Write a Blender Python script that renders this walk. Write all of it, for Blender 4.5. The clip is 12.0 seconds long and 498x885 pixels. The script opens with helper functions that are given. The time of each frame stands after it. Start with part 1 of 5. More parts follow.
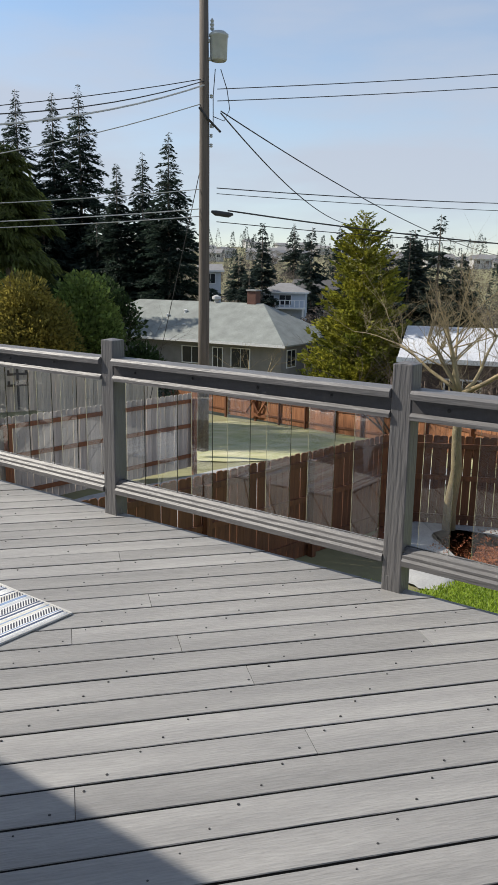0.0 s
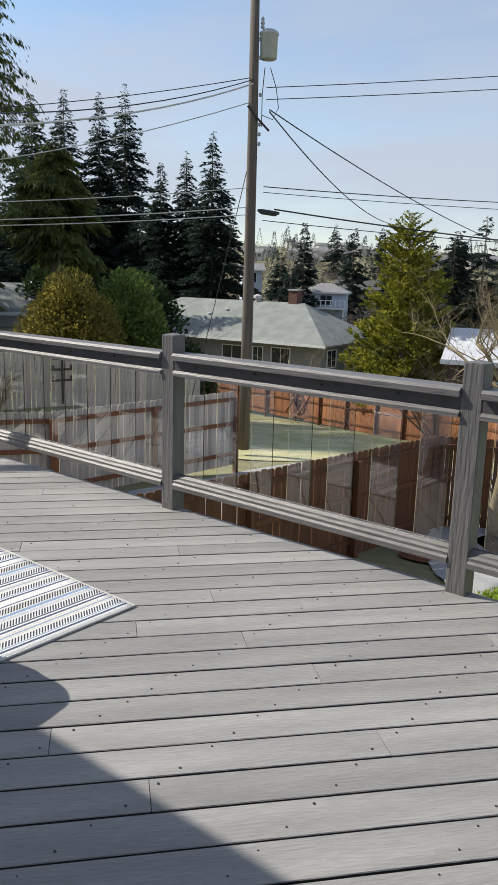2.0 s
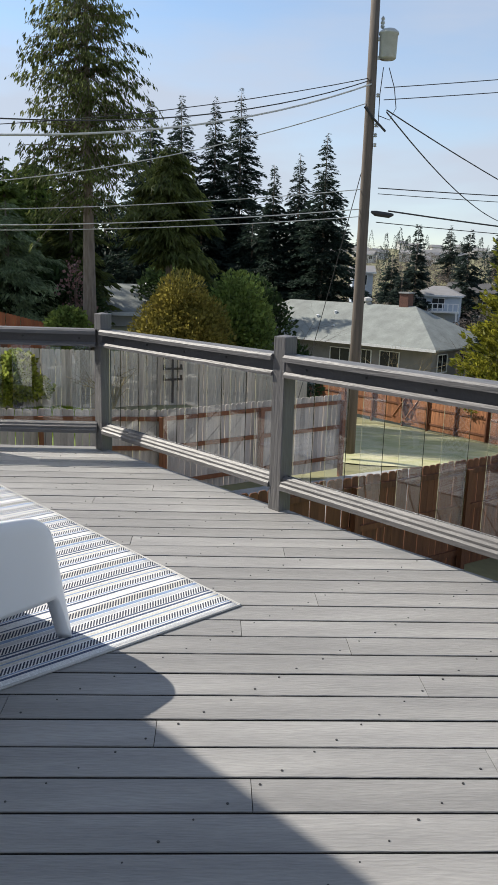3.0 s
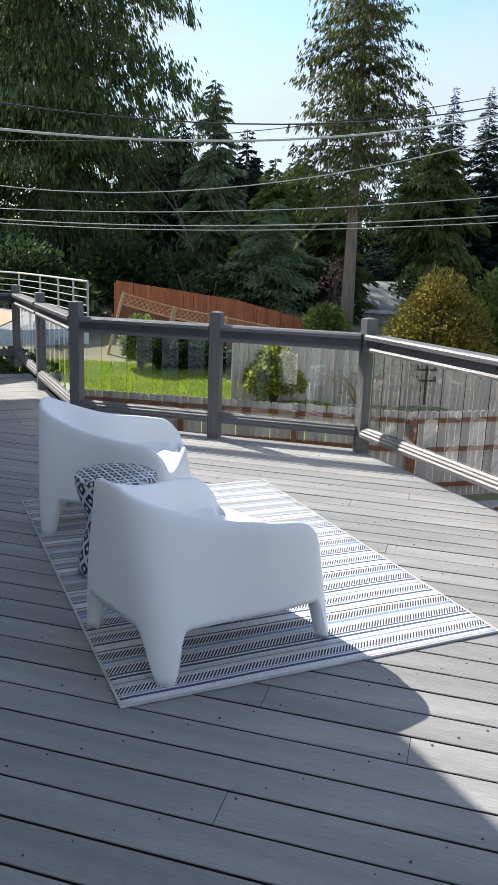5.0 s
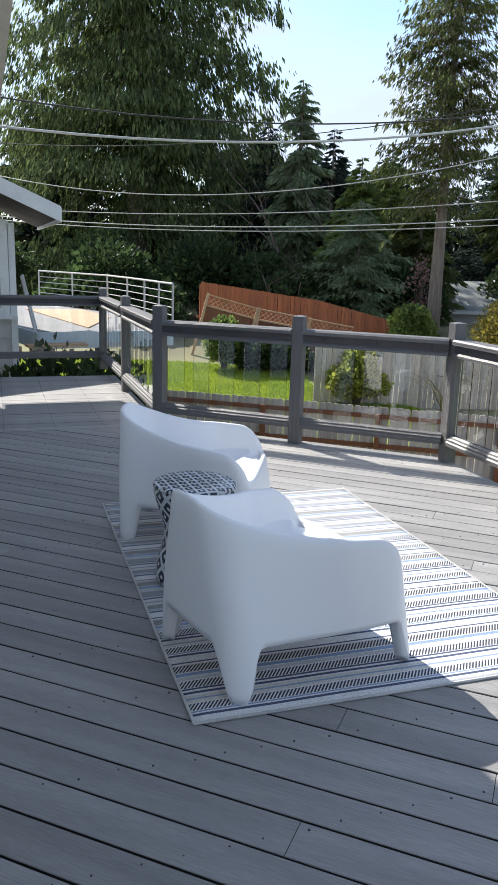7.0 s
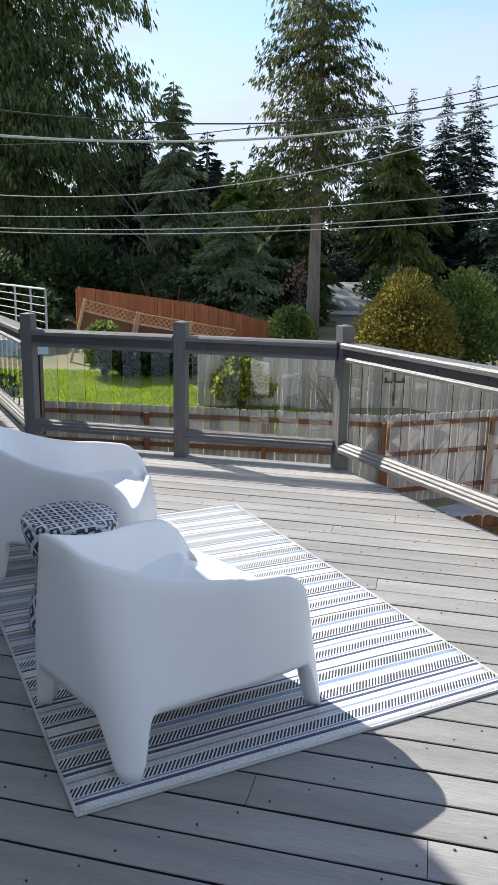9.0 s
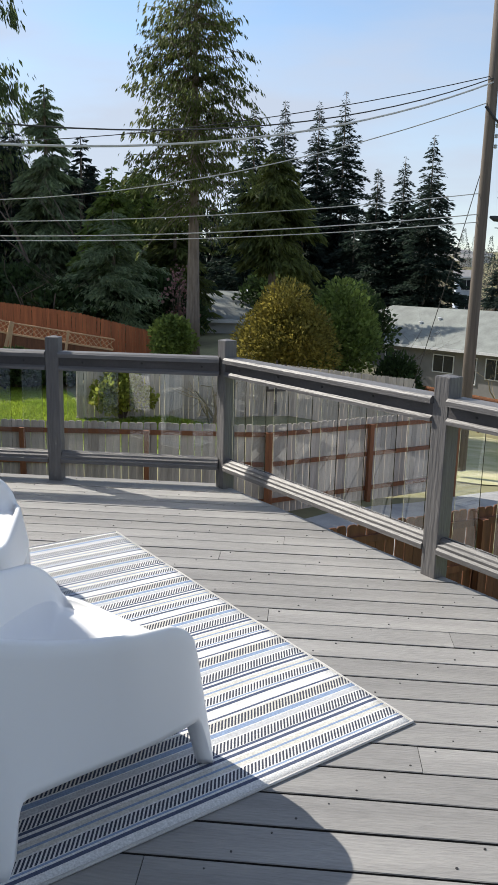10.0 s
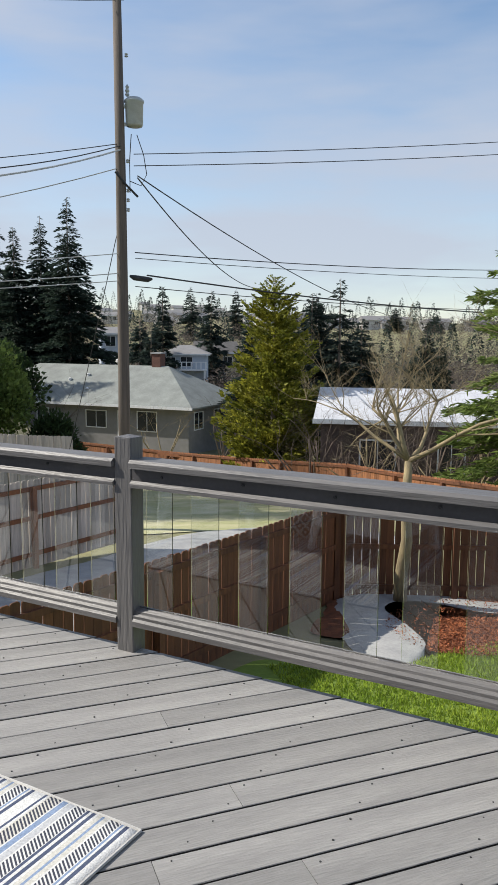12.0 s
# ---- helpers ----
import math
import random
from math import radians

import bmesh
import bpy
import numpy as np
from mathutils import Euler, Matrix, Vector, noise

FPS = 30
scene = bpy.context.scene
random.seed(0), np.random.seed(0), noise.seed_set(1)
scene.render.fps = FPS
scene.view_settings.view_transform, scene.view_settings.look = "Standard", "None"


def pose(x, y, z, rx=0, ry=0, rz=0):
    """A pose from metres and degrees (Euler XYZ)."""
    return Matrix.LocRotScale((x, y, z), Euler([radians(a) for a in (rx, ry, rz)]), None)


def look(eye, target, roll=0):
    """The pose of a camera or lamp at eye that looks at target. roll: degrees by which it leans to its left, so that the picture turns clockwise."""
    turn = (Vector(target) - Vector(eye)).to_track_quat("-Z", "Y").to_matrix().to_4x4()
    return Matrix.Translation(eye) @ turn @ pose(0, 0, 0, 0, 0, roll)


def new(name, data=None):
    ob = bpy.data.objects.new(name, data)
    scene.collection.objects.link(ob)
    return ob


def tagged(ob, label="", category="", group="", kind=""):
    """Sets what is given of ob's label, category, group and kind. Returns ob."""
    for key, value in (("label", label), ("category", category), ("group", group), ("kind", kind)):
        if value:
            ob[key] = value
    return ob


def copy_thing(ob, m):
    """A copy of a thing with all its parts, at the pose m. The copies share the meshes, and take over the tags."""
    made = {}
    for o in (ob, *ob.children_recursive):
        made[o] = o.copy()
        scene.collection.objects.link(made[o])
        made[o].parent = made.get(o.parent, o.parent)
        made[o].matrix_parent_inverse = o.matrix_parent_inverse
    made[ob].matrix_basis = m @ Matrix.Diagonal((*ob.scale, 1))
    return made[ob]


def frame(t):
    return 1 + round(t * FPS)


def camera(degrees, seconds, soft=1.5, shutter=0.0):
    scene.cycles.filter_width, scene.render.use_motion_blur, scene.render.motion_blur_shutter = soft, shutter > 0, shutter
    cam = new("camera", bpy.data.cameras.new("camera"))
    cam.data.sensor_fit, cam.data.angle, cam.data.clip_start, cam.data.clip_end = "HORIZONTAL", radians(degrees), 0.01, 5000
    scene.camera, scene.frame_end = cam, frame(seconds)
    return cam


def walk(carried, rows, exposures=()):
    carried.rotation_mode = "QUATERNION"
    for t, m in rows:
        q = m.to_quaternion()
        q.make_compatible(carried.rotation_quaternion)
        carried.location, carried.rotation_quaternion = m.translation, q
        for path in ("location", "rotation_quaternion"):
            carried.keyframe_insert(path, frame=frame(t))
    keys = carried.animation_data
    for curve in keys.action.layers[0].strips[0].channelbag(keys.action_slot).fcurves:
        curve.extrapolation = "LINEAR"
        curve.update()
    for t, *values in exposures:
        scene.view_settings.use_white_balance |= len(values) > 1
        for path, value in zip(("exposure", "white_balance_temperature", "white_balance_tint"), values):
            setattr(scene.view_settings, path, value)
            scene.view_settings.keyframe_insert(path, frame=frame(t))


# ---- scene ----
cam = camera(35.8, 12.0)

PATH = [
    (0, (0.019, 0.015, 1.403), (0.47, 1.917, 0.979), 0.9),
    (0.5, (0.004, 0.016, 1.409), (0.483, 1.91, 0.981), 0.9),
    (1, (-0.019, 0.023, 1.405), (0.455, 1.918, 0.977), 1.0),
    (1.5, (-0.063, 0.047, 1.391), (0.374, 1.951, 0.964), 1.4),
    (2, (-0.101, 0.058, 1.382), (0.257, 1.978, 0.955), 1.6),
    (2.5, (-0.114, 0.072, 1.377), (0.126, 2.011, 0.95), 1.8),
    (3, (-0.124, 0.07, 1.381), (-0.034, 2.022, 0.951), 1.8),
    (3.5, (-0.155, 0.065, 1.391), (-0.221, 2.016, 0.956), 2.1),
    (5.5, (-0.227, 0.028, 1.451), (-0.864, 1.867, 0.989), 2.0),
    (6, (-0.219, 0.041, 1.447), (-0.924, 1.855, 0.985), 1.9),
    (6.5, (-0.22, 0.064, 1.467), (-0.957, 1.864, 1.001), 1.8),
    (8.5, (-0.359, 0.36, 1.47), (-0.924, 2.223, 1.013), 1.1),
    (9, (-0.36, 0.455, 1.461), (-0.81, 2.351, 1.01), 1.1),
    (9.5, (-0.37, 0.583, 1.481), (-0.687, 2.508, 1.039), 1.1),
    (10, (-0.398, 0.685, 1.49), (-0.552, 2.633, 1.065), 1.5),
    (10.5, (-0.394, 0.745, 1.496), (-0.369, 2.705, 1.101), 1.0),
    (11, (-0.441, 0.829, 1.5), (-0.193, 2.781, 1.142), 1.4),
    (11.5, (-0.467, 0.893, 1.503), (0.009, 2.809, 1.189), 1.0),
    (12, (-0.469, 0.979, 1.489), (0.236, 2.831, 1.22), 0.4),
]
walk(cam, [(t, look(e, g, r)) for t, e, g, r in PATH],
     exposures=[(0, 0.48, 6650, 9), (2.5, 0.54, 6650, 9), (3.7, 0.7, 6600, 9), (5.4, 1.06, 6400, 10), (8.3, 1.06, 6450, 10), (9.5, 0.84, 6550, 9), (10.7, 0.48, 6650, 9), (12, 0.5, 6600, 9)])

# ---- light and world ----
SUN_WAY = Vector((-0.986, 0.529, 1.0)).normalized()
world = bpy.data.worlds.new("sky_world")
scene.world = world
world.use_nodes = True
wn, wl = world.node_tree.nodes, world.node_tree.links
sky = wn.new("ShaderNodeTexSky")
sky.sky_type = "NISHITA"
sky.sun_disc = False
sky.sun_elevation = math.asin(SUN_WAY.z)
sky.sun_rotation = math.atan2(SUN_WAY.x, SUN_WAY.y)
sky.air_density, sky.dust_density, sky.ozone_density = 1.0, 0.15, 1.6
wc = wn.new("ShaderNodeTexCoord")
wmap = wn.new("ShaderNodeMapping")
wmap.inputs["Scale"].default_value = (1.0, 1.0, 4.5)
cloud = wn.new("ShaderNodeTexNoise")
cloud.inputs["Scale"].default_value = 1.7
cloud.inputs["Detail"].default_value = 5.0
cloud.inputs["Roughness"].default_value = 0.5
cramp = wn.new("ShaderNodeValToRGB")
cramp.color_ramp.elements[0].position, cramp.color_ramp.elements[1].position = 0.38, 0.62
wmix = wn.new("ShaderNodeMixRGB")
wmix.inputs["Color2"].default_value = (3.4, 3.72, 4.45, 1)
wfac = wn.new("ShaderNodeMath")
wfac.operation = "MULTIPLY"
wfac.inputs[1].default_value = 0.85
wl.new(wc.outputs["Generated"], wmap.inputs["Vector"])
wl.new(wmap.outputs["Vector"], cloud.inputs["Vector"])
wl.new(cloud.outputs["Fac"], cramp.inputs["Fac"])
wl.new(cramp.outputs["Color"], wfac.inputs[0])
wl.new(wfac.outputs["Value"], wmix.inputs["Fac"])
wl.new(sky.outputs["Color"], wmix.inputs["Color1"])
wl.new(wmix.outputs["Color"], wn["Background"].inputs["Color"])
wn["Background"].inputs["Strength"].default_value = 0.115

sun = new("sun", bpy.data.lights.new("sun", "SUN"))
sun.data.energy, sun.data.angle, sun.data.color = 4.0, radians(0.53), (1.0, 0.945, 0.86)
sun.matrix_world = look(SUN_WAY * 100, (0, 0, 0))


# ---- materials ----
def material(name, colour, rough=0.7, second=None, scale=8.0, bump=0.15, fine=60.0, metal=0.0,
             stretch=(1, 1, 1), spread=0.0, island=False, spec=0.5):
    """A noise-varied surface: two colours at a broad scale, grain at a fine one, relief from both."""
    m = bpy.data.materials.new(name)
    m.use_nodes = True
    n, l = m.node_tree.nodes, m.node_tree.links
    b = n["Principled BSDF"]
    b.inputs["Roughness"].default_value, b.inputs["Metallic"].default_value = rough, metal
    b.inputs["Specular IOR Level"].default_value = spec
    tc, mp = n.new("ShaderNodeTexCoord"), n.new("ShaderNodeMapping")
    mp.inputs["Scale"].default_value = stretch
    l.new(tc.outputs["Object"], mp.inputs["Vector"])
    big, small = n.new("ShaderNodeTexNoise"), n.new("ShaderNodeTexNoise")
    big.inputs["Scale"].default_value, small.inputs["Scale"].default_value = scale, fine
    big.inputs["Detail"].default_value, small.inputs["Detail"].default_value = 4, 3
    for q in (big, small):
        l.new(mp.outputs["Vector"], q.inputs["Vector"])
    ramp = n.new("ShaderNodeValToRGB")
    second = second or tuple(c * 0.72 for c in colour)
    ramp.color_ramp.elements[0].position, ramp.color_ramp.elements[1].position = 0.3, 0.7
    ramp.color_ramp.elements[0].color, ramp.color_ramp.elements[1].color = (*second, 1), (*colour, 1)
    l.new(big.outputs["Fac"], ramp.inputs["Fac"])
    grain = n.new("ShaderNodeMapRange")
    grain.inputs["To Min"].default_value, grain.inputs["To Max"].default_value = 0.78, 1.22
    l.new(small.outputs["Fac"], grain.inputs["Value"])
    mul = n.new("ShaderNodeVectorMath")
    mul.operation = "SCALE"
    l.new(ramp.outputs["Color"], mul.inputs[0])
    l.new(grain.outputs["Result"], mul.inputs["Scale"])
    out = mul.outputs["Vector"]
    if spread:
        if island:
            r = n.new("ShaderNodeNewGeometry").outputs["Random Per Island"]
        else:
            r = n.new("ShaderNodeObjectInfo").outputs["Random"]
        vr = n.new("ShaderNodeMapRange")
        vr.inputs["To Min"].default_value, vr.inputs["To Max"].default_value = 1 - spread, 1 + spread
        l.new(r, vr.inputs["Value"])
        m2 = n.new("ShaderNodeVectorMath")
        m2.operation = "SCALE"
        l.new(out, m2.inputs[0])
        l.new(vr.outputs["Result"], m2.inputs["Scale"])
        out = m2.outputs["Vector"]
    l.new(out, b.inputs["Base Color"])
    if bump:
        bp = n.new("ShaderNodeBump")
        bp.inputs["Strength"].default_value, bp.inputs["Distance"].default_value = bump, 0.01
        l.new(small.outputs["Fac"], bp.inputs["Height"])
        l.new(bp.outputs["Normal"], b.inputs["Normal"])
    return m


def glass_material(name, tint=(0.97, 0.99, 0.98)):
    m = bpy.data.materials.new(name)
    m.use_nodes = True
    b = m.node_tree.nodes["Principled BSDF"]
    b.inputs["Base Color"].default_value = (*tint, 1)
    b.inputs["Transmission Weight"].default_value = 1.0
    b.inputs["Roughness"].default_value = 0.0
    b.inputs["IOR"].default_value = 1.62
    return m


def leaf_material(name, colour, second, spread=0.45, rough=0.55, through_light=0.5):
    m = material(name, colour, rough, second, scale=0.7, bump=0.0, fine=9.0, spread=spread, island=True, spec=0.25)
    n, l = m.node_tree.nodes, m.node_tree.links
    b, out = n["Principled BSDF"], n["Material Output"]
    tr, mix = n.new("ShaderNodeBsdfTranslucent"), n.new("ShaderNodeMixShader")
    mix.inputs["Fac"].default_value = through_light
    l.new(b.inputs["Base Color"].links[0].from_socket, tr.inputs["Color"])
    l.new(b.outputs["BSDF"], mix.inputs[1])
    l.new(tr.outputs["BSDF"], mix.inputs[2])
    l.new(mix.outputs["Shader"], out.inputs["Surface"])
    return m


DECK = material("grey_deck_stain", (0.305, 0.297, 0.287), 0.6, (0.222, 0.217, 0.212), scale=2.6, bump=0.4, fine=34, stretch=(0.5, 4, 4), spread=0.12)
RAIL = material("grey_rail_paint", (0.152, 0.146, 0.145), 0.5, (0.112, 0.108, 0.108), scale=4, bump=0.45, fine=26, stretch=(0.3, 3, 3))
RAILPOST = material("grey_post_paint", (0.145, 0.139, 0.138), 0.5, (0.12, 0.116, 0.116), scale=5, bump=0.7, fine=22, stretch=(3, 3, 0.3))
# rail paint darkened: the cap's shade on the upper rail, put into the colour
SHADERAIL = material("shaded_rail_paint", (0.075, 0.07, 0.072), 0.55, (0.055, 0.052, 0.054), scale=5, bump=0.2, fine=45)
# near-black board sides: the shade between the boards, painted in
GAPSHADE = material("gap_shade_board_side", (0.035, 0.032, 0.03), 0.9, (0.02, 0.019, 0.018), scale=5, bump=0.2, fine=45)
NAIL = material("dark_nail_head", (0.03, 0.028, 0.028), 0.5, bump=0)
GLASS = glass_material("baluster_glass")
CHAIR = material("white_plastic", (0.9, 0.9, 0.9), 0.36, (0.885, 0.885, 0.885), scale=1.5, bump=0.0, fine=0.5)
CEDAR = material("weathered_grey_cedar", (0.58, 0.51, 0.44), 0.85, (0.36, 0.315, 0.27), scale=3, bump=0.5, fine=25, stretch=(6, 6, 0.5), spread=0.22)
BROWN = material("brown_stained_cedar", (0.19, 0.072, 0.03), 0.7, (0.1, 0.038, 0.018), scale=3, bump=0.4, fine=25, stretch=(6, 6, 0.5), spread=0.2)
ORANGE = material("orange_stained_cedar", (0.33, 0.14, 0.06), 0.7, (0.2, 0.08, 0.035), scale=3, bump=0.4, fine=25, stretch=(6, 6, 0.5), spread=0.22, island=True)
REDBOARD = material("red_stained_board", (0.44, 0.14, 0.05), 0.7, (0.3, 0.095, 0.038), scale=3, bump=0.4, fine=25, stretch=(6, 6, 0.5), spread=0.15, island=True)
POST = material("rust_brown_post", (0.25, 0.095, 0.035), 0.75, (0.17, 0.065, 0.03), scale=4, bump=0.4, fine=25, stretch=(6, 6, 0.7))
TAN = material("new_tan_lumber", (0.5, 0.33, 0.19), 0.75, (0.42, 0.27, 0.15), scale=4, bump=0.3, fine=25)
EARTH = material("dry_grass_earth", (0.25, 0.24, 0.115), 0.95, (0.16, 0.145, 0.08), scale=0.35, bump=0.6, fine=5)
LAWN = material("lawn_soil", (0.2, 0.27, 0.04), 0.95, (0.13, 0.2, 0.03), scale=1.3, bump=0.8, fine=22)
BLADE = leaf_material("grass_blade", (0.4, 0.48, 0.07), (0.27, 0.38, 0.05), 0.35, 0.6, 0.45)
GRAVEL = material("pale_gravel", (0.4, 0.4, 0.39), 0.95, (0.28, 0.28, 0.28), scale=2.5, bump=0.9, fine=28)
DRYGRASS = material("dry_pale_turf", (0.52, 0.48, 0.3), 0.95, (0.3, 0.31, 0.13), scale=0.9, bump=0.7, fine=12)
MULCH = material("red_bark_mulch", (0.21, 0.07, 0.03), 0.95, (0.1, 0.04, 0.02), scale=7, bump=1.0, fine=30)
CHIP = material("bark_chip", (0.36, 0.12, 0.045), 0.9, (0.2, 0.065, 0.03), scale=7, bump=0.2, fine=30, spread=0.4, island=True)
BARK = material("grey_brown_bark", (0.26, 0.21, 0.17), 0.95, (0.14, 0.11, 0.09), scale=3, bump=1.0, fine=14, stretch=(4, 4, 0.6))
PALE = material("pale_mossy_bark", (0.34, 0.27, 0.15), 0.9, (0.2, 0.16, 0.1), scale=5, bump=0.9, fine=30, stretch=(2, 2, 0.6))
TWIG = material("bare_twigs", (0.16, 0.12, 0.095), 0.9, (0.1, 0.075, 0.06), scale=5, bump=0.2, fine=30)
POLE = material("weathered_pole_timber", (0.16, 0.132, 0.11), 0.9, (0.09, 0.074, 0.063), scale=2, bump=0.7, fine=20, stretch=(6, 6, 0.25))
STEEL = material("galvanised_grey", (0.45, 0.48, 0.48), 0.45, (0.38, 0.4, 0.4), scale=6, bump=0.05, metal=0.2)
WIRE = material("black_cable", (0.03, 0.03, 0.032), 0.6, bump=0)
WIRELIT = material("aluminium_cable", (0.5, 0.5, 0.48), 0.45, bump=0, metal=0.5)
SHINGLE = material("grey_green_shingle", (0.26, 0.28, 0.26), 0.95, (0.19, 0.2, 0.19), scale=1.2, bump=0.8, fine=8)
DARKSHINGLE = material("dark_shingle", (0.13, 0.125, 0.12), 0.95, (0.085, 0.08, 0.08), scale=1.2, bump=0.8, fine=8)
WHITEROOF = material("pale_metal_roof", (0.62, 0.63, 0.66), 0.6, (0.5, 0.51, 0.54), scale=1.2, bump=0.1, fine=8)
SIDING = material("grey_siding", (0.24, 0.235, 0.235), 0.8, (0.2, 0.195, 0.195), scale=2, bump=0.2)
SIDINGLT = material("pale_siding", (0.55, 0.54, 0.52), 0.75, (0.48, 0.47, 0.46), scale=2, bump=0.15)
SOFFIT = material("beige_soffit_paint", (0.72, 0.65, 0.55), 0.7, (0.66, 0.6, 0.5), scale=3, bump=0.1)
TRIM = material("white_trim_paint", (0.78, 0.79, 0.8), 0.5, (0.7, 0.71, 0.72), scale=4, bump=0.08)
YELLOW = material("cream_stucco", (0.58, 0.47, 0.3), 0.85, (0.5, 0.4, 0.26), scale=2, bump=0.2)
BLUEWALL = material("pale_blue_siding", (0.5, 0.55, 0.62), 0.75, (0.44, 0.49, 0.56), scale=2, bump=0.1)
BRICK = material("red_chimney_brick", (0.17, 0.08, 0.06), 0.9, (0.11, 0.055, 0.042), scale=9, bump=0.5, fine=40)
PANE = material("dark_window_pane", (0.02, 0.024, 0.03), 0.08, (0.03, 0.034, 0.04), scale=2, bump=0)
TANK = material("blue_grey_panel", (0.5, 0.58, 0.62), 0.5, (0.44, 0.52, 0.56), scale=2, bump=0.05)
IRON = material("black_iron", (0.035, 0.03, 0.028), 0.6, (0.05, 0.03, 0.02), scale=12, bump=0.2)

FIR = leaf_material("dark_fir_needles", (0.04, 0.062, 0.045), (0.022, 0.036, 0.028))
CEDARLEAF = leaf_material("cedar_sprays", (0.17, 0.195, 0.055), (0.07, 0.095, 0.033))
CEDARDARK = leaf_material("dark_cedar_sprays", (0.165, 0.215, 0.075), (0.07, 0.1, 0.044))
SPRUCE = leaf_material("grey_green_sprays", (0.3, 0.37, 0.2), (0.14, 0.19, 0.1))
CYPRESS = leaf_material("yellow_green_sprays", (0.33, 0.31, 0.04), (0.085, 0.115, 0.02))
GOLD = leaf_material("golden_bush_leaves", (0.34, 0.275, 0.06), (0.16, 0.15, 0.038))
GREEN = leaf_material("green_bush_leaves", (0.24, 0.31, 0.075), (0.11, 0.16, 0.045))
DARKLEAF = leaf_material("dark_shrub_leaves", (0.055, 0.09, 0.03), (0.03, 0.05, 0.02))
LAUREL = leaf_material("yellow_variegated_leaves", (0.46, 0.42, 0.08), (0.17, 0.23, 0.05))
FARWOOD = leaf_material("far_bare_woods", (0.17, 0.142, 0.125), (0.1, 0.085, 0.075))
FARFIR = leaf_material("far_fir_woods", (0.05, 0.07, 0.058), (0.028, 0.042, 0.036))
PINK = leaf_material("pink_blossom", (0.36, 0.2, 0.19), (0.2, 0.12, 0.1))


# ---- mesh helpers ----
class Build:
    """Collects vertices and faces of one mesh."""

    def __init__(self):
        self.v, self.f = [], []

    def add(self, verts, faces):
        o = len(self.v)
        self.v.extend(tuple(p) for p in verts)
        self.f.extend(tuple(i + o for i in q) for q in faces)
        return self

    def box(self, lo, hi, m=None):
        (a, b, c), (d, e, f) = lo, hi
        vs = [Vector(p) for p in ((a, b, c), (d, b, c), (d, e, c), (a, e, c), (a, b, f), (d, b, f), (d, e, f), (a, e, f))]
        if m:
            vs = [m @ p for p in vs]
        return self.add(vs, [(0, 3, 2, 1), (4, 5, 6, 7), (0, 1, 5, 4), (1, 2, 6, 5), (2, 3, 7, 6), (3, 0, 4, 7)])

    def prism(self, outline, z0, z1, m=None):
        k = len(outline)
        vs = [Vector((x, y, z0)) for x, y in outline] + [Vector((x, y, z1)) for x, y in outline]
        if m:
            vs = [m @ p for p in vs]
        return self.add(vs, [tuple(range(k - 1, -1, -1)), tuple(range(k, 2 * k))] + [(i, (i + 1) % k, k + (i + 1) % k, k + i) for i in range(k)])

    def tube(self, pts, radii, sides=6):
        pts = [Vector(p) for p in pts]
        o, n = len(self.v), len(pts)
        for i, p in enumerate(pts):
            d = (pts[min(i + 1, n - 1)] - pts[max(i - 1, 0)]).normalized()
            a = d.cross(Vector((0, 0, 1)) if abs(d.z) < 0.9 else Vector((1, 0, 0))).normalized()
            b = d.cross(a)
            for s in range(sides):
                t = 2 * math.pi * s / sides
                self.v.append(tuple(p + (a * math.cos(t) + b * math.sin(t)) * radii[i]))
        for i in range(n - 1):
            for s in range(sides):
                self.f.append((o + i * sides + s, o + i * sides + (s + 1) % sides, o + (i + 1) * sides + (s + 1) % sides, o + (i + 1) * sides + s))
        self.f.append(tuple(o + s for s in range(sides - 1, -1, -1)))
        self.f.append(tuple(o + (n - 1) * sides + s for s in range(sides)))
        return self

    def lathe(self, profile, sides=32):
        o, n = len(self.v), len(profile)
        for r, z in profile:
            for s in range(sides):
                t = 2 * math.pi * s / sides
                self.v.append((r * math.cos(t), r * math.sin(t), z))
        for i in range(n - 1):
            for s in range(sides):
                self.f.append((o + i * sides + s, o + i * sides + (s + 1) % sides, o + (i + 1) * sides + (s + 1) % sides, o + (i + 1) * sides + s))
        self.f.append(tuple(o + s for s in range(sides - 1, -1, -1)))
        self.f.append(tuple(o + (n - 1) * sides + s for s in range(sides)))
        return self

    def mesh(self, name, mat, smooth=False, bevel=0.0, segments=2):
        me = bpy.data.meshes.new(name)
        me.from_pydata(self.v, [], self.f)
        if bevel:
            bm = bmesh.new()
            bm.from_mesh(me)
            bmesh.ops.bevel(bm, geom=[e for e in bm.edges if len(e.link_faces) == 2 and e.calc_face_angle(0) > 0.5],
                            offset=bevel, segments=segments, affect="EDGES", profile=0.5, clamp_overlap=True)
            bm.to_mesh(me)
            bm.free()
        me.materials.append(mat)
        if smooth:
            me.polygons.foreach_set("use_smooth", [True] * len(me.polygons))
        me.update()
        return me


def thing(name, label, category, at=None, group="", kind=""):
    ob = new(name)
    if at is not None:
        ob.matrix_basis = at
    return tagged(ob, label, category, group, kind)


def part(name, build, mat, parent, label="", m=None, smooth=False, bevel=0.0):
    me = build if isinstance(build, bpy.types.Mesh) else build.mesh(name, mat, smooth, bevel)
    ob = new(name, me)
    ob.parent = parent
    if m is not None:
        ob.matrix_basis = m
    return tagged(ob, label)


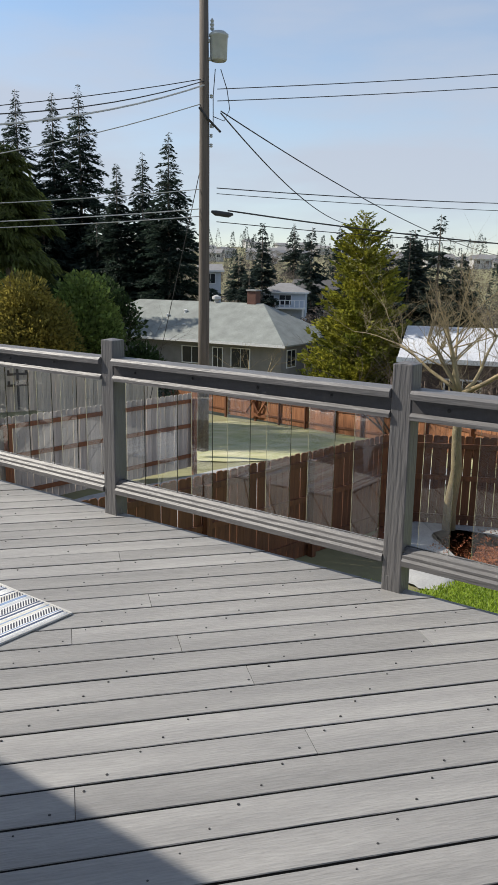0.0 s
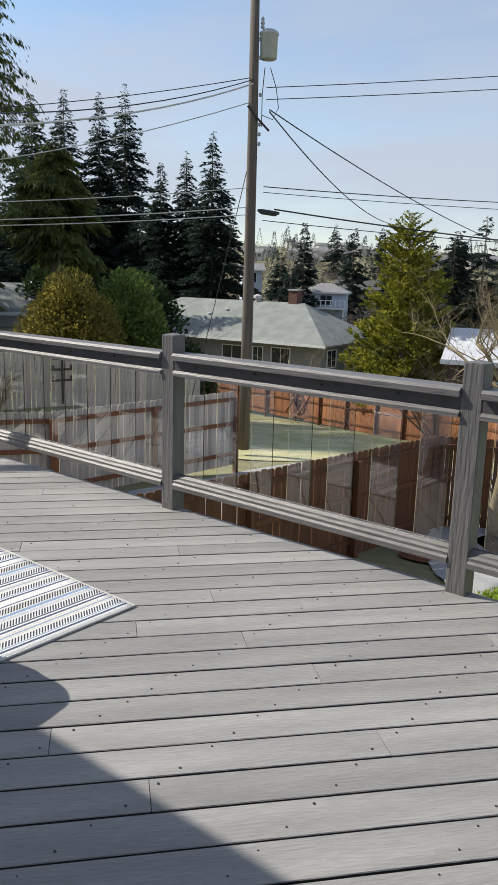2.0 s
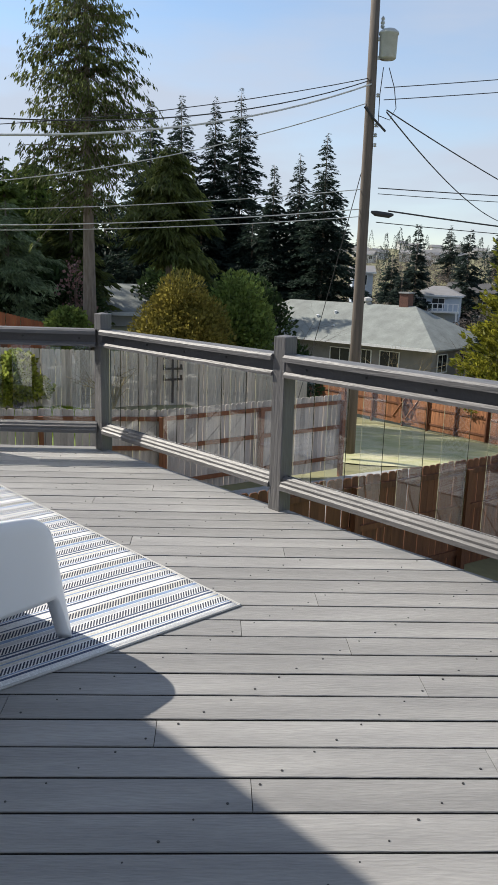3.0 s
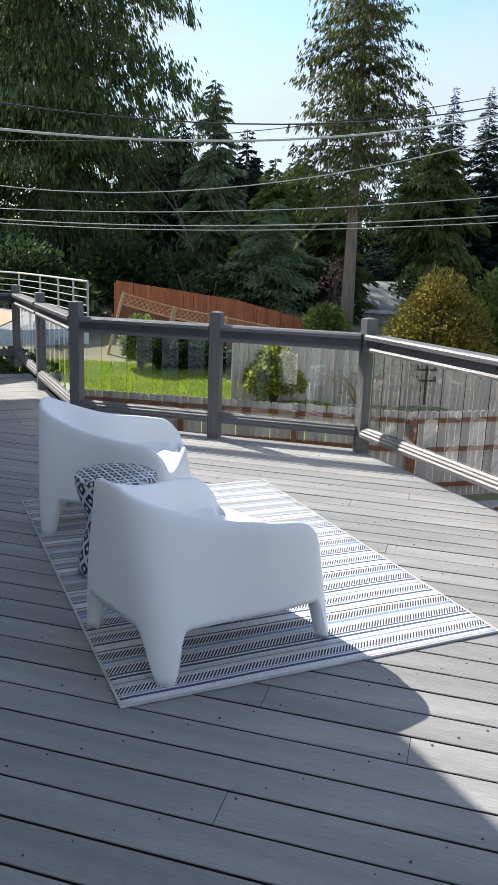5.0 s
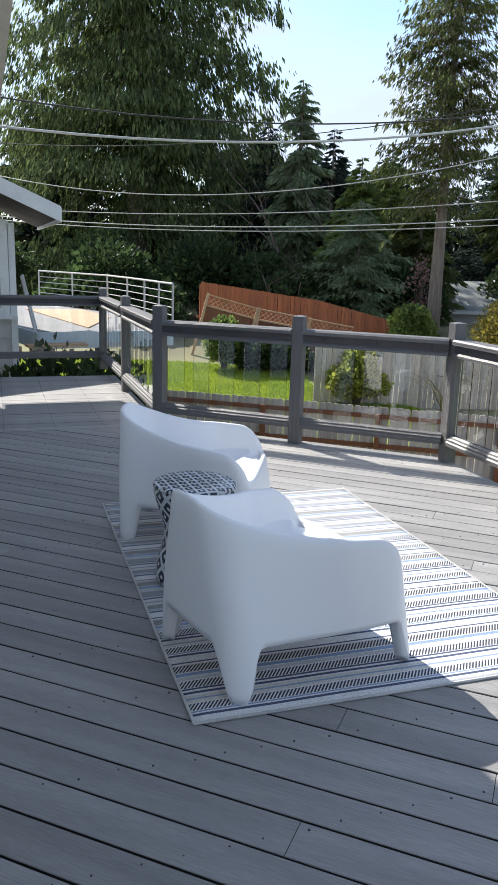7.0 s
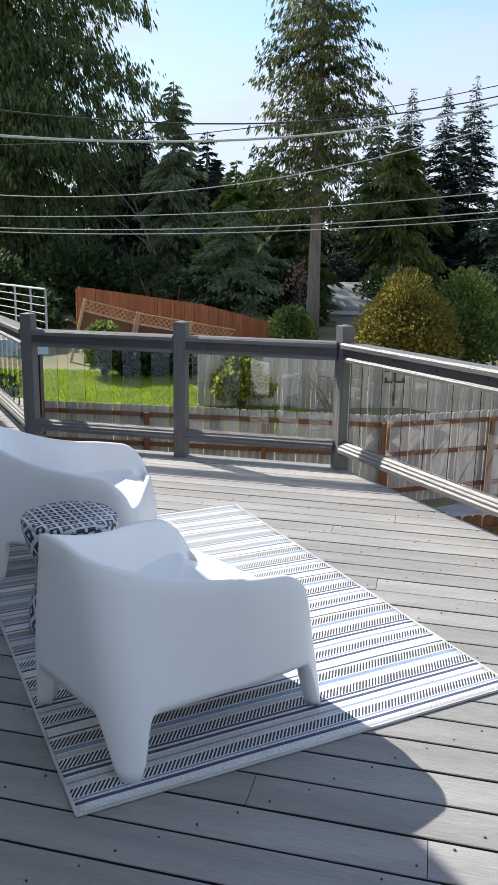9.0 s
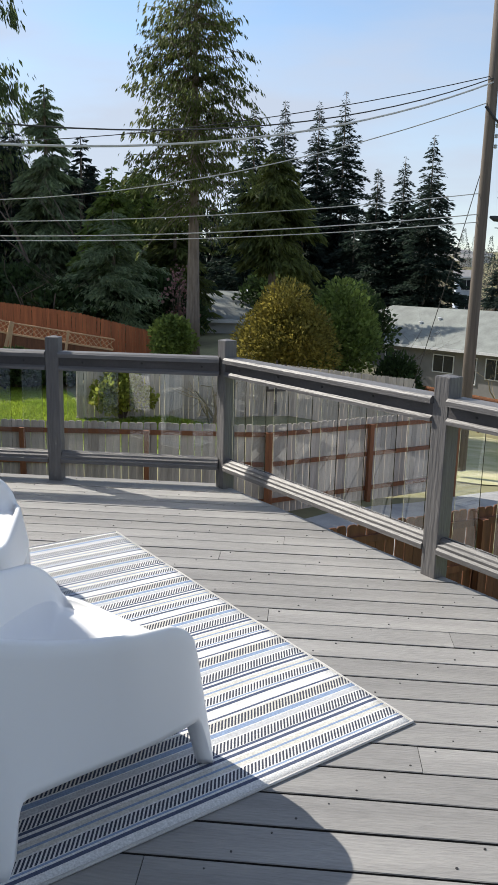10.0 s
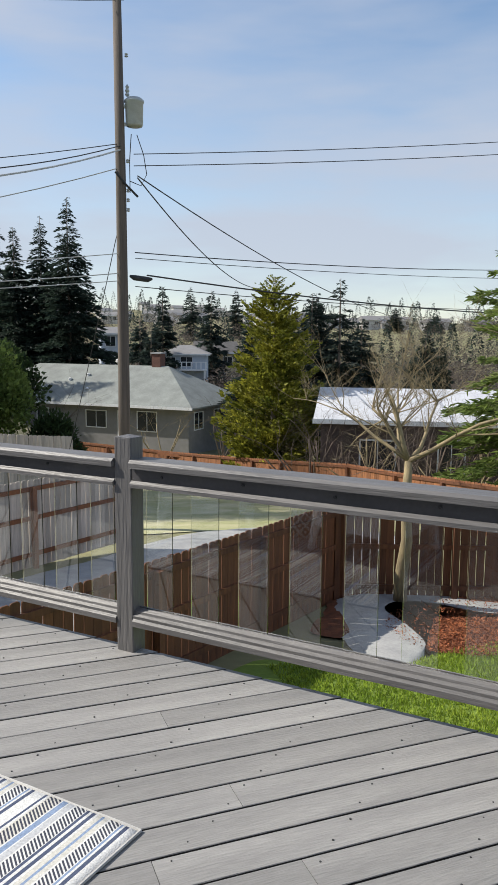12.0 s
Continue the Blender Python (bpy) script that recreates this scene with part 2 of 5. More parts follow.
def solid(name, build, mat, label="", category="", group="", kind="", m=None, smooth=False, bevel=0.0):
    me = build if isinstance(build, bpy.types.Mesh) else build.mesh(name, mat, smooth, bevel)
    ob = new(name, me)
    if m is not None:
        ob.matrix_basis = m
    return tagged(ob, label, category, group, kind)


def spray_mesh(name, base, way, length, width, mat, rng, bend=0.25):
    """Many small leaf sprays in one mesh: a kite of two triangles each."""
    k = len(base)
    way = way / np.linalg.norm(way, axis=1, keepdims=True)
    rnd = rng.normal(size=(k, 3))
    side = np.cross(way, rnd)
    side /= np.linalg.norm(side, axis=1, keepdims=True) + 1e-9
    up = np.cross(side, way)
    ln, wd = length[:, None], width[:, None]
    mid = base + way * ln * 0.45 + up * ln * bend * 0.3
    v = np.stack([base, mid + side * wd, base + way * ln - up * ln * bend * 0.3, mid - side * wd], axis=1).reshape(-1, 3)
    idx = np.arange(k) * 4
    loops = np.stack([idx, idx + 1, idx + 2, idx, idx + 2, idx + 3], axis=1).reshape(-1)
    me = bpy.data.meshes.new(name)
    me.vertices.add(len(v))
    me.vertices.foreach_set("co", v.astype(np.float32).reshape(-1))
    me.loops.add(len(loops))
    me.loops.foreach_set("vertex_index", loops.astype(np.int32))
    me.polygons.add(2 * k)
    me.polygons.foreach_set("loop_start", (np.arange(2 * k) * 3).astype(np.int32))
    me.materials.append(mat)
    me.update(calc_edges=True)
    me.validate()
    return me


# ---- the lie of the land ----
def ground_z(x, y):
    r, az = math.hypot(x, y), math.degrees(math.atan2(x, y))
    right = np.interp(r, [0, 15, 19, 24, 30, 40, 65, 110, 180, 300, 600, 3000], [-3.2, -3.2, -3.45, -4.2, -5.0, -6.2, -7.8, -9, -7, 4, 4 + 18 * max(0, min(1, (45 - az) / 32)), 60])
    left = np.interp(r, [0, 15, 20, 27, 33, 45, 80, 200, 500, 3000], [-3.2, -3.2, -2.95, -2.55, -2.0, -1.8, -2.5, -1, 14, 75])
    w = min(1, max(0, (az + 4) / 14))
    w = w * w * (3 - 2 * w)
    back = min(1, max(0, (-y - 2) / 10))
    z = left * (1 - w) + right * w
    return float(z * (1 - back) - 2.6 * back if r < 200 else z)


# ---- deck ----
TURN_A = math.degrees(math.atan2(-0.76273, 0.64671))      # rail along the diagonal edge
DIR_A = Vector((0.64671, -0.76273, 0))
NRM_A = Vector((0.76273, 0.64671, 0))                     # away from the house
C4 = Vector((-0.985, 5.99, 0))                            # corner post
PITCH = 0.1432


def on_a(s, off=0.0):
    return C4 + DIR_A * s + NRM_A * off


deck = thing("floor_deck", "grey stained timber deck with gapped boards", "deck", kind="structure")
EDGE = C4.dot(NRM_A) + 0.022       # outer edge of the boards, along the diagonal
SEAM = Vector((-3.45, 6.02, 0))    # corner where the two board fields meet
TOP_Y = 6.075
HOUSE_N = -1.0                     # house wall, measured along NRM_A


def clip_convex(poly, nx, ny, c):
    """Keeps the side nx*x + ny*y <= c."""
    out = []
    for i, p in enumerate(poly):
        q = poly[(i + 1) % len(poly)]
        dp, dq = nx * p[0] + ny * p[1] - c, nx * q[0] + ny * q[1] - c
        if dp <= 0:
            out.append(p)
        if dp * dq < 0:
            t = dp / (dp - dq)
            out.append((p[0] + (q[0] - p[0]) * t, p[1] + (q[1] - p[1]) * t))
    return out


def board(poly, parent=deck):
    if len(poly) < 3:
        return
    area = 0.5 * sum(poly[i][0] * poly[(i + 1) % len(poly)][1] - poly[(i + 1) % len(poly)][0] * poly[i][1] for i in range(len(poly)))
    if abs(area) < 0.004:
        return
    if area < 0:
        poly = poly[::-1]
    cx, cy = sum(p[0] for p in poly) / len(poly), sum(p[1] for p in poly) / len(poly)
    inset = 0.0018
    low = [(x - cx, y - cy) for x, y in poly]
    top = [(x - math.copysign(0.0006, x), y - math.copysign(inset, y)) for x, y in low]
    k = len(poly)
    vs = [(x, y, -0.036) for x, y in low] + [(x, y, -0.0025) for x, y in low] + [(x, y, 0) for x, y in top]
    fs = [tuple(range(k - 1, -1, -1)), tuple(range(2 * k, 3 * k))]
    for a in (0, k):
        fs += [(a + i, a + (i + 1) % k, a + k + (i + 1) % k, a + k + i) for i in range(k)]
    lift = random.uniform(-0.0012, 0.0012)
    me = Build().add(vs, fs).mesh("board", DECK)
    # side faces carry the painted gap shade
    me.materials.append(GAPSHADE)
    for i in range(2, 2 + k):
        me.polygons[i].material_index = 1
    part("board", me, DECK, parent, m=Matrix.Translation((cx, cy, lift)))


JOIST = 0.5755
RUN = NRM_A.x / NRM_A.y             # joists run square to the diagonal edge


def joist_x(y, i):
    return 0.094 + (y - 2.01) * RUN + JOIST * i


KNOWN_JOINTS = {0: (0.712,), -1: (-0.002,), -2: (-0.752,), 1: (-0.285, ), 2: (-0.78,), 3: (0.62,), 4: (1.374,), 12: (0.242,)}
rng = random.Random(5)
nails = Build()
for k in range(-42, 29):
    y0, y1 = 1.974 + PITCH * k + 0.0042, 1.974 + PITCH * (k + 1) - 0.0042
    y1 = min(y1, TOP_Y)
    if y1 - y0 < 0.02:
        continue
    row = [(-12, y0), (8, y0), (8, y1), (-12, y1)]
    row = clip_convex(row, NRM_A.x, NRM_A.y, EDGE)
    row = clip_convex(row, -NRM_A.x, -NRM_A.y, -HOUSE_N)
    row = clip_convex(row, -DIR_A.x, -DIR_A.y, -SEAM.dot(DIR_A) - 0.004)
    row = clip_convex(row, DIR_A.x, DIR_A.y, 6.5)
    if len(row) < 3:
        continue
    xs = [p[0] for p in row]
    cuts = list(KNOWN_JOINTS.get(k, ()))
    if not cuts:
        i = rng.randrange(-9, 9)
        cuts = [joist_x((y0 + y1) / 2, i)]
    cuts += [cuts[0] + JOIST * 8 + 0.001, cuts[0] - JOIST * 7]
    cuts = sorted(c for c in cuts if min(xs) + 0.3 < c < max(xs) - 0.3)
    lo = -99
    for c in cuts + [99]:
        piece = clip_convex(clip_convex(row, 1, 0, c - 0.0007 if c < 90 else 99), -1, 0, -(lo + 0.0007) if lo > -90 else 99)
        board(piece)
        lo = c
    for i in range(-16, 16):
        for yy in (y0 + 0.033, y1 - 0.024):
            x = joist_x(yy, i) + rng.uniform(-0.008, 0.008)
            p = Vector((x, yy + rng.uniform(-0.006, 0.006), 0))
            if p.dot(NRM_A) < EDGE - 0.03 and p.dot(NRM_A) > HOUSE_N and p.dot(DIR_A) > SEAM.dot(DIR_A) + 0.02 and p.y < TOP_Y and p.dot(DIR_A) < 6.4 and min(xs) < x < max(xs):
                r = rng.uniform(0.0026, 0.0043)
                nails.prism([(p.x + r * math.cos(q), p.y + r * math.sin(q)) for q in (0, 1.05, 2.1, 3.14, 4.19, 5.24)], -0.001, 0.0022)
# the field beyond the seam: boards square to the diagonal
END_D = -9.9
for k in range(0, 60):
    d1 = SEAM.dot(DIR_A) - 0.004 - PITCH * k
    d0 = d1 - PITCH + 0.006
    if d0 < END_D:
        break
    n0, n1 = HOUSE_N, 1.185 + 0.085
    row = []
    for nn, dd in ((n0, d0), (n1, d0), (n1, d1), (n0, d1)):
        q = NRM_A * nn + DIR_A * dd
        row.append((q.x, q.y))
    board(row)
    for i in range(6):
        for dd in (d0 + 0.03, d1 - 0.03):
            q = NRM_A * (n1 - 0.1 - 0.42 * i) + DIR_A * dd
            nails.prism([(q.x + 0.0045 * math.cos(a), q.y + 0.0045 * math.sin(a)) for a in (0, 1.05, 2.1, 3.14, 4.19, 5.24)], -0.001, 0.0022)
part("nail_heads", nails, NAIL, deck, "dark nail heads in rows")["kind"] = "stuff"

# framing under the boards
frame_b = Build()
frame_b.box((SEAM.x, TOP_Y - 0.06, -0.27), (C4.x + 0.05, TOP_Y - 0.02, -0.04))
ma = Matrix.Translation((C4.x, C4.y, 0)) @ Matrix.Rotation(radians(TURN_A), 4, "Z")
frame_b.box((0.0, 0.03, -0.27), (5.9, 0.07, -0.04), ma)
for i in range(14):
    frame_b.box((0.2 + 0.43 * i, -3.9, -0.27), (0.24 + 0.43 * i, 0.02, -0.05), ma)
# unseen sheet added below the joists so that the gaps stay dark
under = [(-9.0, -6.0), (9.0, -6.0), (9.0, TOP_Y - 0.07), (-9.0, TOP_Y - 0.07)]
under = clip_convex(under, NRM_A.x, NRM_A.y, EDGE - 0.14)
under = clip_convex(under, -NRM_A.x, -NRM_A.y, -HOUSE_N)
part("soffit_sheet", Build().prism([(p[0], p[1]) for p in under], -0.3, -0.285), BROWN, deck, "unseen brown sheet added to keep light out of the board gaps")
part("joist_frame", frame_b, BROWN, deck, "brown joists under the boards")


# ---- railings ----
def bar(profile, x0, x1):
    """A moulding: a profile in y and z drawn out along x."""
    k = len(profile)
    vs = [(x0, y, z) for y, z in profile] + [(x1, y, z) for y, z in profile]
    area = sum(profile[i][0] * profile[(i + 1) % k][1] - profile[(i + 1) % k][0] * profile[i][1] for i in range(k))
    fs = [tuple(range(k)), tuple(range(2 * k - 1, k - 1, -1))] + [(i, k + i, k + (i + 1) % k, (i + 1) % k) for i in range(k)]
    return Build().add(vs, [f[::-1] for f in fs] if area > 0 else fs)


SCREW = Build().lathe([(0.001, 0.0), (0.0075, 0.0), (0.0075, 0.004), (0.005, 0.006), (0.001, 0.006)], 10).mesh("screw", NAIL)


def railing(name, start, way, posts, span_posts, label):
    """posts: distances of the post centres along way; a rail bay between each two, glass balusters in it."""
    turn = math.atan2(way.y, way.x)
    rail = thing(name, label, "railing", Matrix.Translation(start) @ Matrix.Rotation(turn, 4, "Z"), "deck railings", "structure")
    w = 0.0475
    for s, tall, yaw in posts:
        b = Build().box((-w, -w, -0.02), (w, w, tall))
        b.add([(-w, -w, tall), (w, -w, tall), (w, w, tall), (-w, w, tall), (0, 0, tall + 0.012)], [(0, 1, 4), (1, 2, 4), (2, 3, 4), (3, 0, 4)])
        part("post", b, RAILPOST, rail, m=Matrix.Translation((s, 0, 0)) @ Matrix.Rotation(yaw, 4, "Z"), bevel=0.004)
    for a, b in span_posts:
        lo, hi = a + w + 0.001, b - w - 0.001
        part("cap_rail", bar([(-0.07, 0.893), (0.07, 0.893), (0.07, 0.921), (0.06, 0.931), (-0.056, 0.931), (-0.07, 0.918)], lo, hi), RAIL, rail)
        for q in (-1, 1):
            # darker colour stands for the shade below the cap
            part("upper_rail", bar([(q * 0.044, 0.834), (q * 0.008, 0.834), (q * 0.008, 0.8925), (q * 0.044, 0.8925)], lo, hi), SHADERAIL, rail)
            part("upper_bead", bar([(q * 0.062, 0.803), (q * 0.008, 0.803), (q * 0.008, 0.8335), (q * 0.046, 0.8335), (q * 0.062, 0.82)], lo, hi), RAIL, rail)
            part("glass_bead", bar([(q * 0.046, 0.1725), (q * 0.007, 0.1725), (q * 0.007, 0.216), (q * 0.016, 0.216), (q * 0.03, 0.204), (q * 0.033, 0.194), (q * 0.046, 0.184)], lo, hi), RAIL, rail)
        part("lower_rail", bar([(-0.056, 0.135), (0.056, 0.135), (0.056, 0.16), (0.044, 0.172), (-0.044, 0.172), (-0.056, 0.16)], lo, hi), RAIL, rail)
        for i in range(round((hi - lo) / 0.42)):
            part("screw", SCREW, NAIL, rail, m=Matrix.Translation((lo + 0.17 + 0.42 * i, -0.0445, 0.862 + 0.008 * (i % 2))) @ Matrix.Rotation(radians(90), 4, "X"))
        n = max(2, round((hi - lo) / 0.2365))
        step = (hi - lo) / n
        pane = Build().box((-0.0725, -0.003, 0.19), (0.0725, 0.003, 0.84)).mesh("glass_pane", GLASS)
        for i in range(n):
            g = part("glass_pane", pane, GLASS, rail, m=Matrix.Translation((lo + step * (i + 0.5), 0, 0)))
            g.visible_shadow = False
    return rail


railing("railing_diagonal", C4, DIR_A, [(0, 1.045, 0), (1.945, 1.03, 0), (3.775, 1.04, 0), (5.6, 1.04, 0)], [(0, 1.945), (1.945, 3.775), (3.775, 5.6)],
        "grey painted railing with clear glass baluster strips")
railing("railing_straight", Vector((-3.475, 5.99, 0)), Vector((1, 0, 0)), [(0, 1.05, 0), (1.262, 1.03, 0)], [(0, 1.262), (1.262, 2.49)],
        "grey painted railing with clear glass baluster strips")
P2 = Vector((-3.475, 5.99, 0))
railing("railing_side", P2, -DIR_A, [(1.85, 1.03, 0), (3.72, 1.03, 0)], [(0, 1.85), (1.85, 3.72)],
        "grey painted side railing with glass baluster strips")
P0 = P2 - DIR_A * 3.72
railing("railing_end", P0, -NRM_A, [(1.9, 1.03, 0)], [(0, 1.9)], "grey painted end railing with glass baluster strips")

# ---- house behind the camera ----
E_DIR = Vector((math.cos(radians(131)), math.sin(radians(131)), 0))
E_OUT = Vector((E_DIR.y, -E_DIR.x, 0))
mh = Matrix.Translation(E_OUT * 0.1) @ Matrix.Rotation(radians(131), 4, "Z")    # x along the eave, -y outwards
house = thing("house_wall", "house with white lap siding and beige eave beside the deck", "house", kind="structure")
b = Build()
b.box((-12, 1.15, -3.2), (10.6, 1.35, 2.72), mh)
part("wall", b, TRIM, house)
for i in range(26):
    z = -2.9 + i * 0.215
    part("siding_board", Build().add([mh @ Vector(p) for p in ((-12, 1.147, z + 0.212), (-12, 1.118, z), (10.6, 1.118, z), (10.6, 1.147, z + 0.212), (-12, 1.149, z), (10.6, 1.149, z))],
         [(0, 1, 2, 3), (1, 4, 5, 2)]), TRIM, house)
b = Build()
b.box((-12.6, 0.02, 2.7), (10.9, 1.15, 2.72), mh)
part("soffit", b, SOFFIT, house, "beige painted soffit")
part("fascia", Build().box((-12.6, 0.0, 2.7), (10.9, 0.02, 2.88), mh), SOFFIT, house, "beige painted fascia")
roof_prof = [(0.0, 2.885), (4.6, 4.6), (9.2, 2.885), (9.2, 2.75), (4.6, 4.45), (0.0, 2.75)]
b = Build()
b.add([mh @ Vector((-12.6, y, z)) for y, z in roof_prof] + [mh @ Vector((10.9, y, z)) for y, z in roof_prof],
      [(0, 1, 7, 6), (1, 2, 8, 7), (2, 3, 9, 8), (3, 4, 10, 9), (4, 5, 11, 10), (5, 0, 6, 11), (0, 5, 4, 1), (1, 4, 3, 2), (6, 7, 10, 11), (7, 8, 9, 10)])
part("roof", b, DARKSHINGLE, house)


# ---- ground ----
def ground_sheet():
    rings = [0.0] + [1.5 * i for i in range(1, 34)] + [52 * 1.13 ** i for i in range(0, 34)]
    n = 144
    vs, fs = [(0, 0, ground_z(0, 0))], []
    for r in rings[1:]:
        for s in range(n):
            a = 2 * math.pi * s / n
            x, y = r * math.cos(a), r * math.sin(a)
            vs.append((x, y, ground_z(x, y) + (0.04 * noise.noise((x * 0.3, y * 0.3, 0)) if r < 60 else 0)))
    fs += [(0, 1 + s, 1 + (s + 1) % n) for s in range(n)]
    for i in range(len(rings) - 2):
        o = 1 + i * n
        fs += [(o + s, o + n + s, o + n + (s + 1) % n, o + (s + 1) % n) for s in range(n)]
    return solid("ground", Build().add(vs, fs), EARTH, "uneven yard ground falling away to a far hillside", "ground", kind="structure", smooth=True)


ground_sheet()


def patch(name, outline, mat, label, category, lift=0.05, step=0.5):
    """A flat patch that follows the ground: a fan of rings inside a rounded outline."""
    cx, cy = sum(p[0] for p in outline) / len(outline), sum(p[1] for p in outline) / len(outline)
    pts = []
    for i, p in enumerate(outline):
        a, b, c, d = outline[i - 1], p, outline[(i + 1) % len(outline)], outline[(i + 2) % len(outline)]
        for j in range(6):
            t = j / 6
            pts.append(tuple(0.5 * (2 * b[q] + (c[q] - a[q]) * t + (2 * a[q] - 5 * b[q] + 4 * c[q] - d[q]) * t * t + (3 * b[q] - a[q] - 3 * c[q] + d[q]) * t ** 3) for q in (0, 1)))
    k, rings = len(pts), 8
    vs, fs = [(cx, cy, ground_z(cx, cy) + lift)], []
    for r in range(1, rings + 1):
        for i, p in enumerate(pts):
            wob = 1 + (0.05 * noise.noise((i * 0.7, r, len(outline))) if r == rings else 0)
            x, y = cx + (p[0] - cx) * r / rings * wob, cy + (p[1] - cy) * r / rings * wob
            vs.append((x, y, ground_z(x, y) + lift * (1 if r < rings else 0.3)))
    fs += [(0, 1 + i, 1 + (i + 1) % k) for i in range(k)]
    for r in range(rings - 1):
        o = 1 + r * k
        fs += [(o + i, o + k + i, o + k + (i + 1) % k, o + (i + 1) % k) for i in range(k)]
    return solid(name, Build().add(vs, fs), mat, label, category, kind="structure", smooth=True)


patch("lawn_near", [(-1, 7.0), (1.5, 9.2), (3.2, 10.9), (4.3, 10.5), (4.9, 9.9), (5.8, 10.2), (7.4, 10.2), (11, 9), (9, 1), (3, 2)], LAWN, "bright green mown lawn below the deck", "lawn", 0.06)
patch("mulch_bed", [(4.7, 11.6), (5.3, 12.4), (5.9, 12.9), (8.5, 12.0), (10.5, 10.8), (9.4, 9.5), (6.7, 9.9), (5.8, 10.8)], MULCH, "reddish bark mulch bed under a tree", "mulch", 0.085)
patch("gravel_path", [(4.95, 10.4), (5.15, 11.6), (5.8, 12.95), (7.2, 12.75), (8.3, 11.75), (9.6, 10.9), (9.4, 10.4), (7.9, 11.25), (7.3, 12.0), (6.7, 12.4), (6.15, 12.1), (6.1, 11.2), (5.9, 10.3), (5.3, 9.9)], GRAVEL, "pale grey gravel path curving round the bed", "path", 0.11)
patch("lawn_neighbour", [(-19, 17), (-12, 16.4), (-6, 17.6), (-3, 18.8), (-2.8, 22), (-5, 23.2), (-7.2, 23.4), (-9.3, 26.6), (-14, 25.2), (-21, 22)], LAWN, "sunlit green lawn beyond the fence", "lawn", 0.06)
patch("yard_gravel", [(0.2, 10.2), (-0.8, 13), (-0.6, 15), (2.9, 18), (6, 21), (9.5, 21.2), (10.3, 18), (6.4, 14.4), (3, 11.8)], GRAVEL, "shaded grey gravel yard", "yard", 0.06)
patch("yard_turf", [(3.6, 21.2), (3.5, 27), (4.6, 36), (8.4, 39.5), (11.2, 32.6), (12.7, 26), (12.8, 20.8), (10.4, 19.4), (9.3, 21.2)], DRYGRASS, "dry pale patchy turf in the back yard", "yard", 0.07)

# grass blades on the lawn below the deck
rs = np.random.default_rng(3)
gx, gy = rs.uniform(3.5, 9.5, 42000), rs.uniform(5.5, 10.6, 42000)
keep = (gy < np.interp(gx, [3.5, 4.3, 4.9, 5.8, 7.4, 9.5], [10.7, 10.4, 9.8, 10.1, 10.2, 9.4])) & (gy > 5.5)
gx, gy = gx[keep], gy[keep]
gz = np.full(len(gx), -3.2 + 0.055)
way = np.stack([rs.normal(0, 0.35, len(gx)), rs.normal(0, 0.35, len(gx)), np.ones(len(gx))], 1)
solid("grass", spray_mesh("grass", np.stack([gx, gy, gz], 1), way, rs.uniform(0.05, 0.1, len(gx)), np.full(len(gx), 0.008), BLADE, rs), BLADE,
      "short bright green lawn grass blades", "grass", kind="stuff")
# bark chips
gx, gy = rs.uniform(5.8, 10, 26000), rs.uniform(9.6, 12.4, 26000)
keep = ((gx - 7.6) / 1.9) ** 2 + ((gy - 10.9) / 1.25) ** 2 < 1
gx, gy = gx[keep], gy[keep]
way = np.stack([rs.normal(0, 1, len(gx)), rs.normal(0, 1, len(gx)), rs.uniform(0, 0.35, len(gx))], 1)
solid("bark_chips", spray_mesh("bark_chips", np.stack([gx, gy, np.full(len(gx), -3.105)], 1), way, rs.uniform(0.03, 0.085, len(gx)), rs.uniform(0.006, 0.014, len(gx)), CHIP, rs), CHIP,
      "loose reddish bark chips on the bed", "bark chips", kind="stuff")


# ---- fences ----
def picket_mesh(h, w=0.136, t=0.018, ear=0.03, mat=CEDAR):
    a = w / 2
    o = [(-a, 0), (a, 0), (a, h - ear * 1.1), (a - ear * 0.35, h - ear * 0.4), (a - ear, h), (-a + ear, h), (-a + ear * 0.35, h - ear * 0.4), (-a, h - ear * 1.1)]
    b = Build()
    k = len(o)
    b.add([(x, -t / 2, z) for x, z in o] + [(x, t / 2, z) for x, z in o],
          [tuple(range(k)), tuple(range(2 * k - 1, k - 1, -1))] + [(i, k + i, k + (i + 1) % k, (i + 1) % k) for i in range(k)])
    return b.mesh("picket", mat)


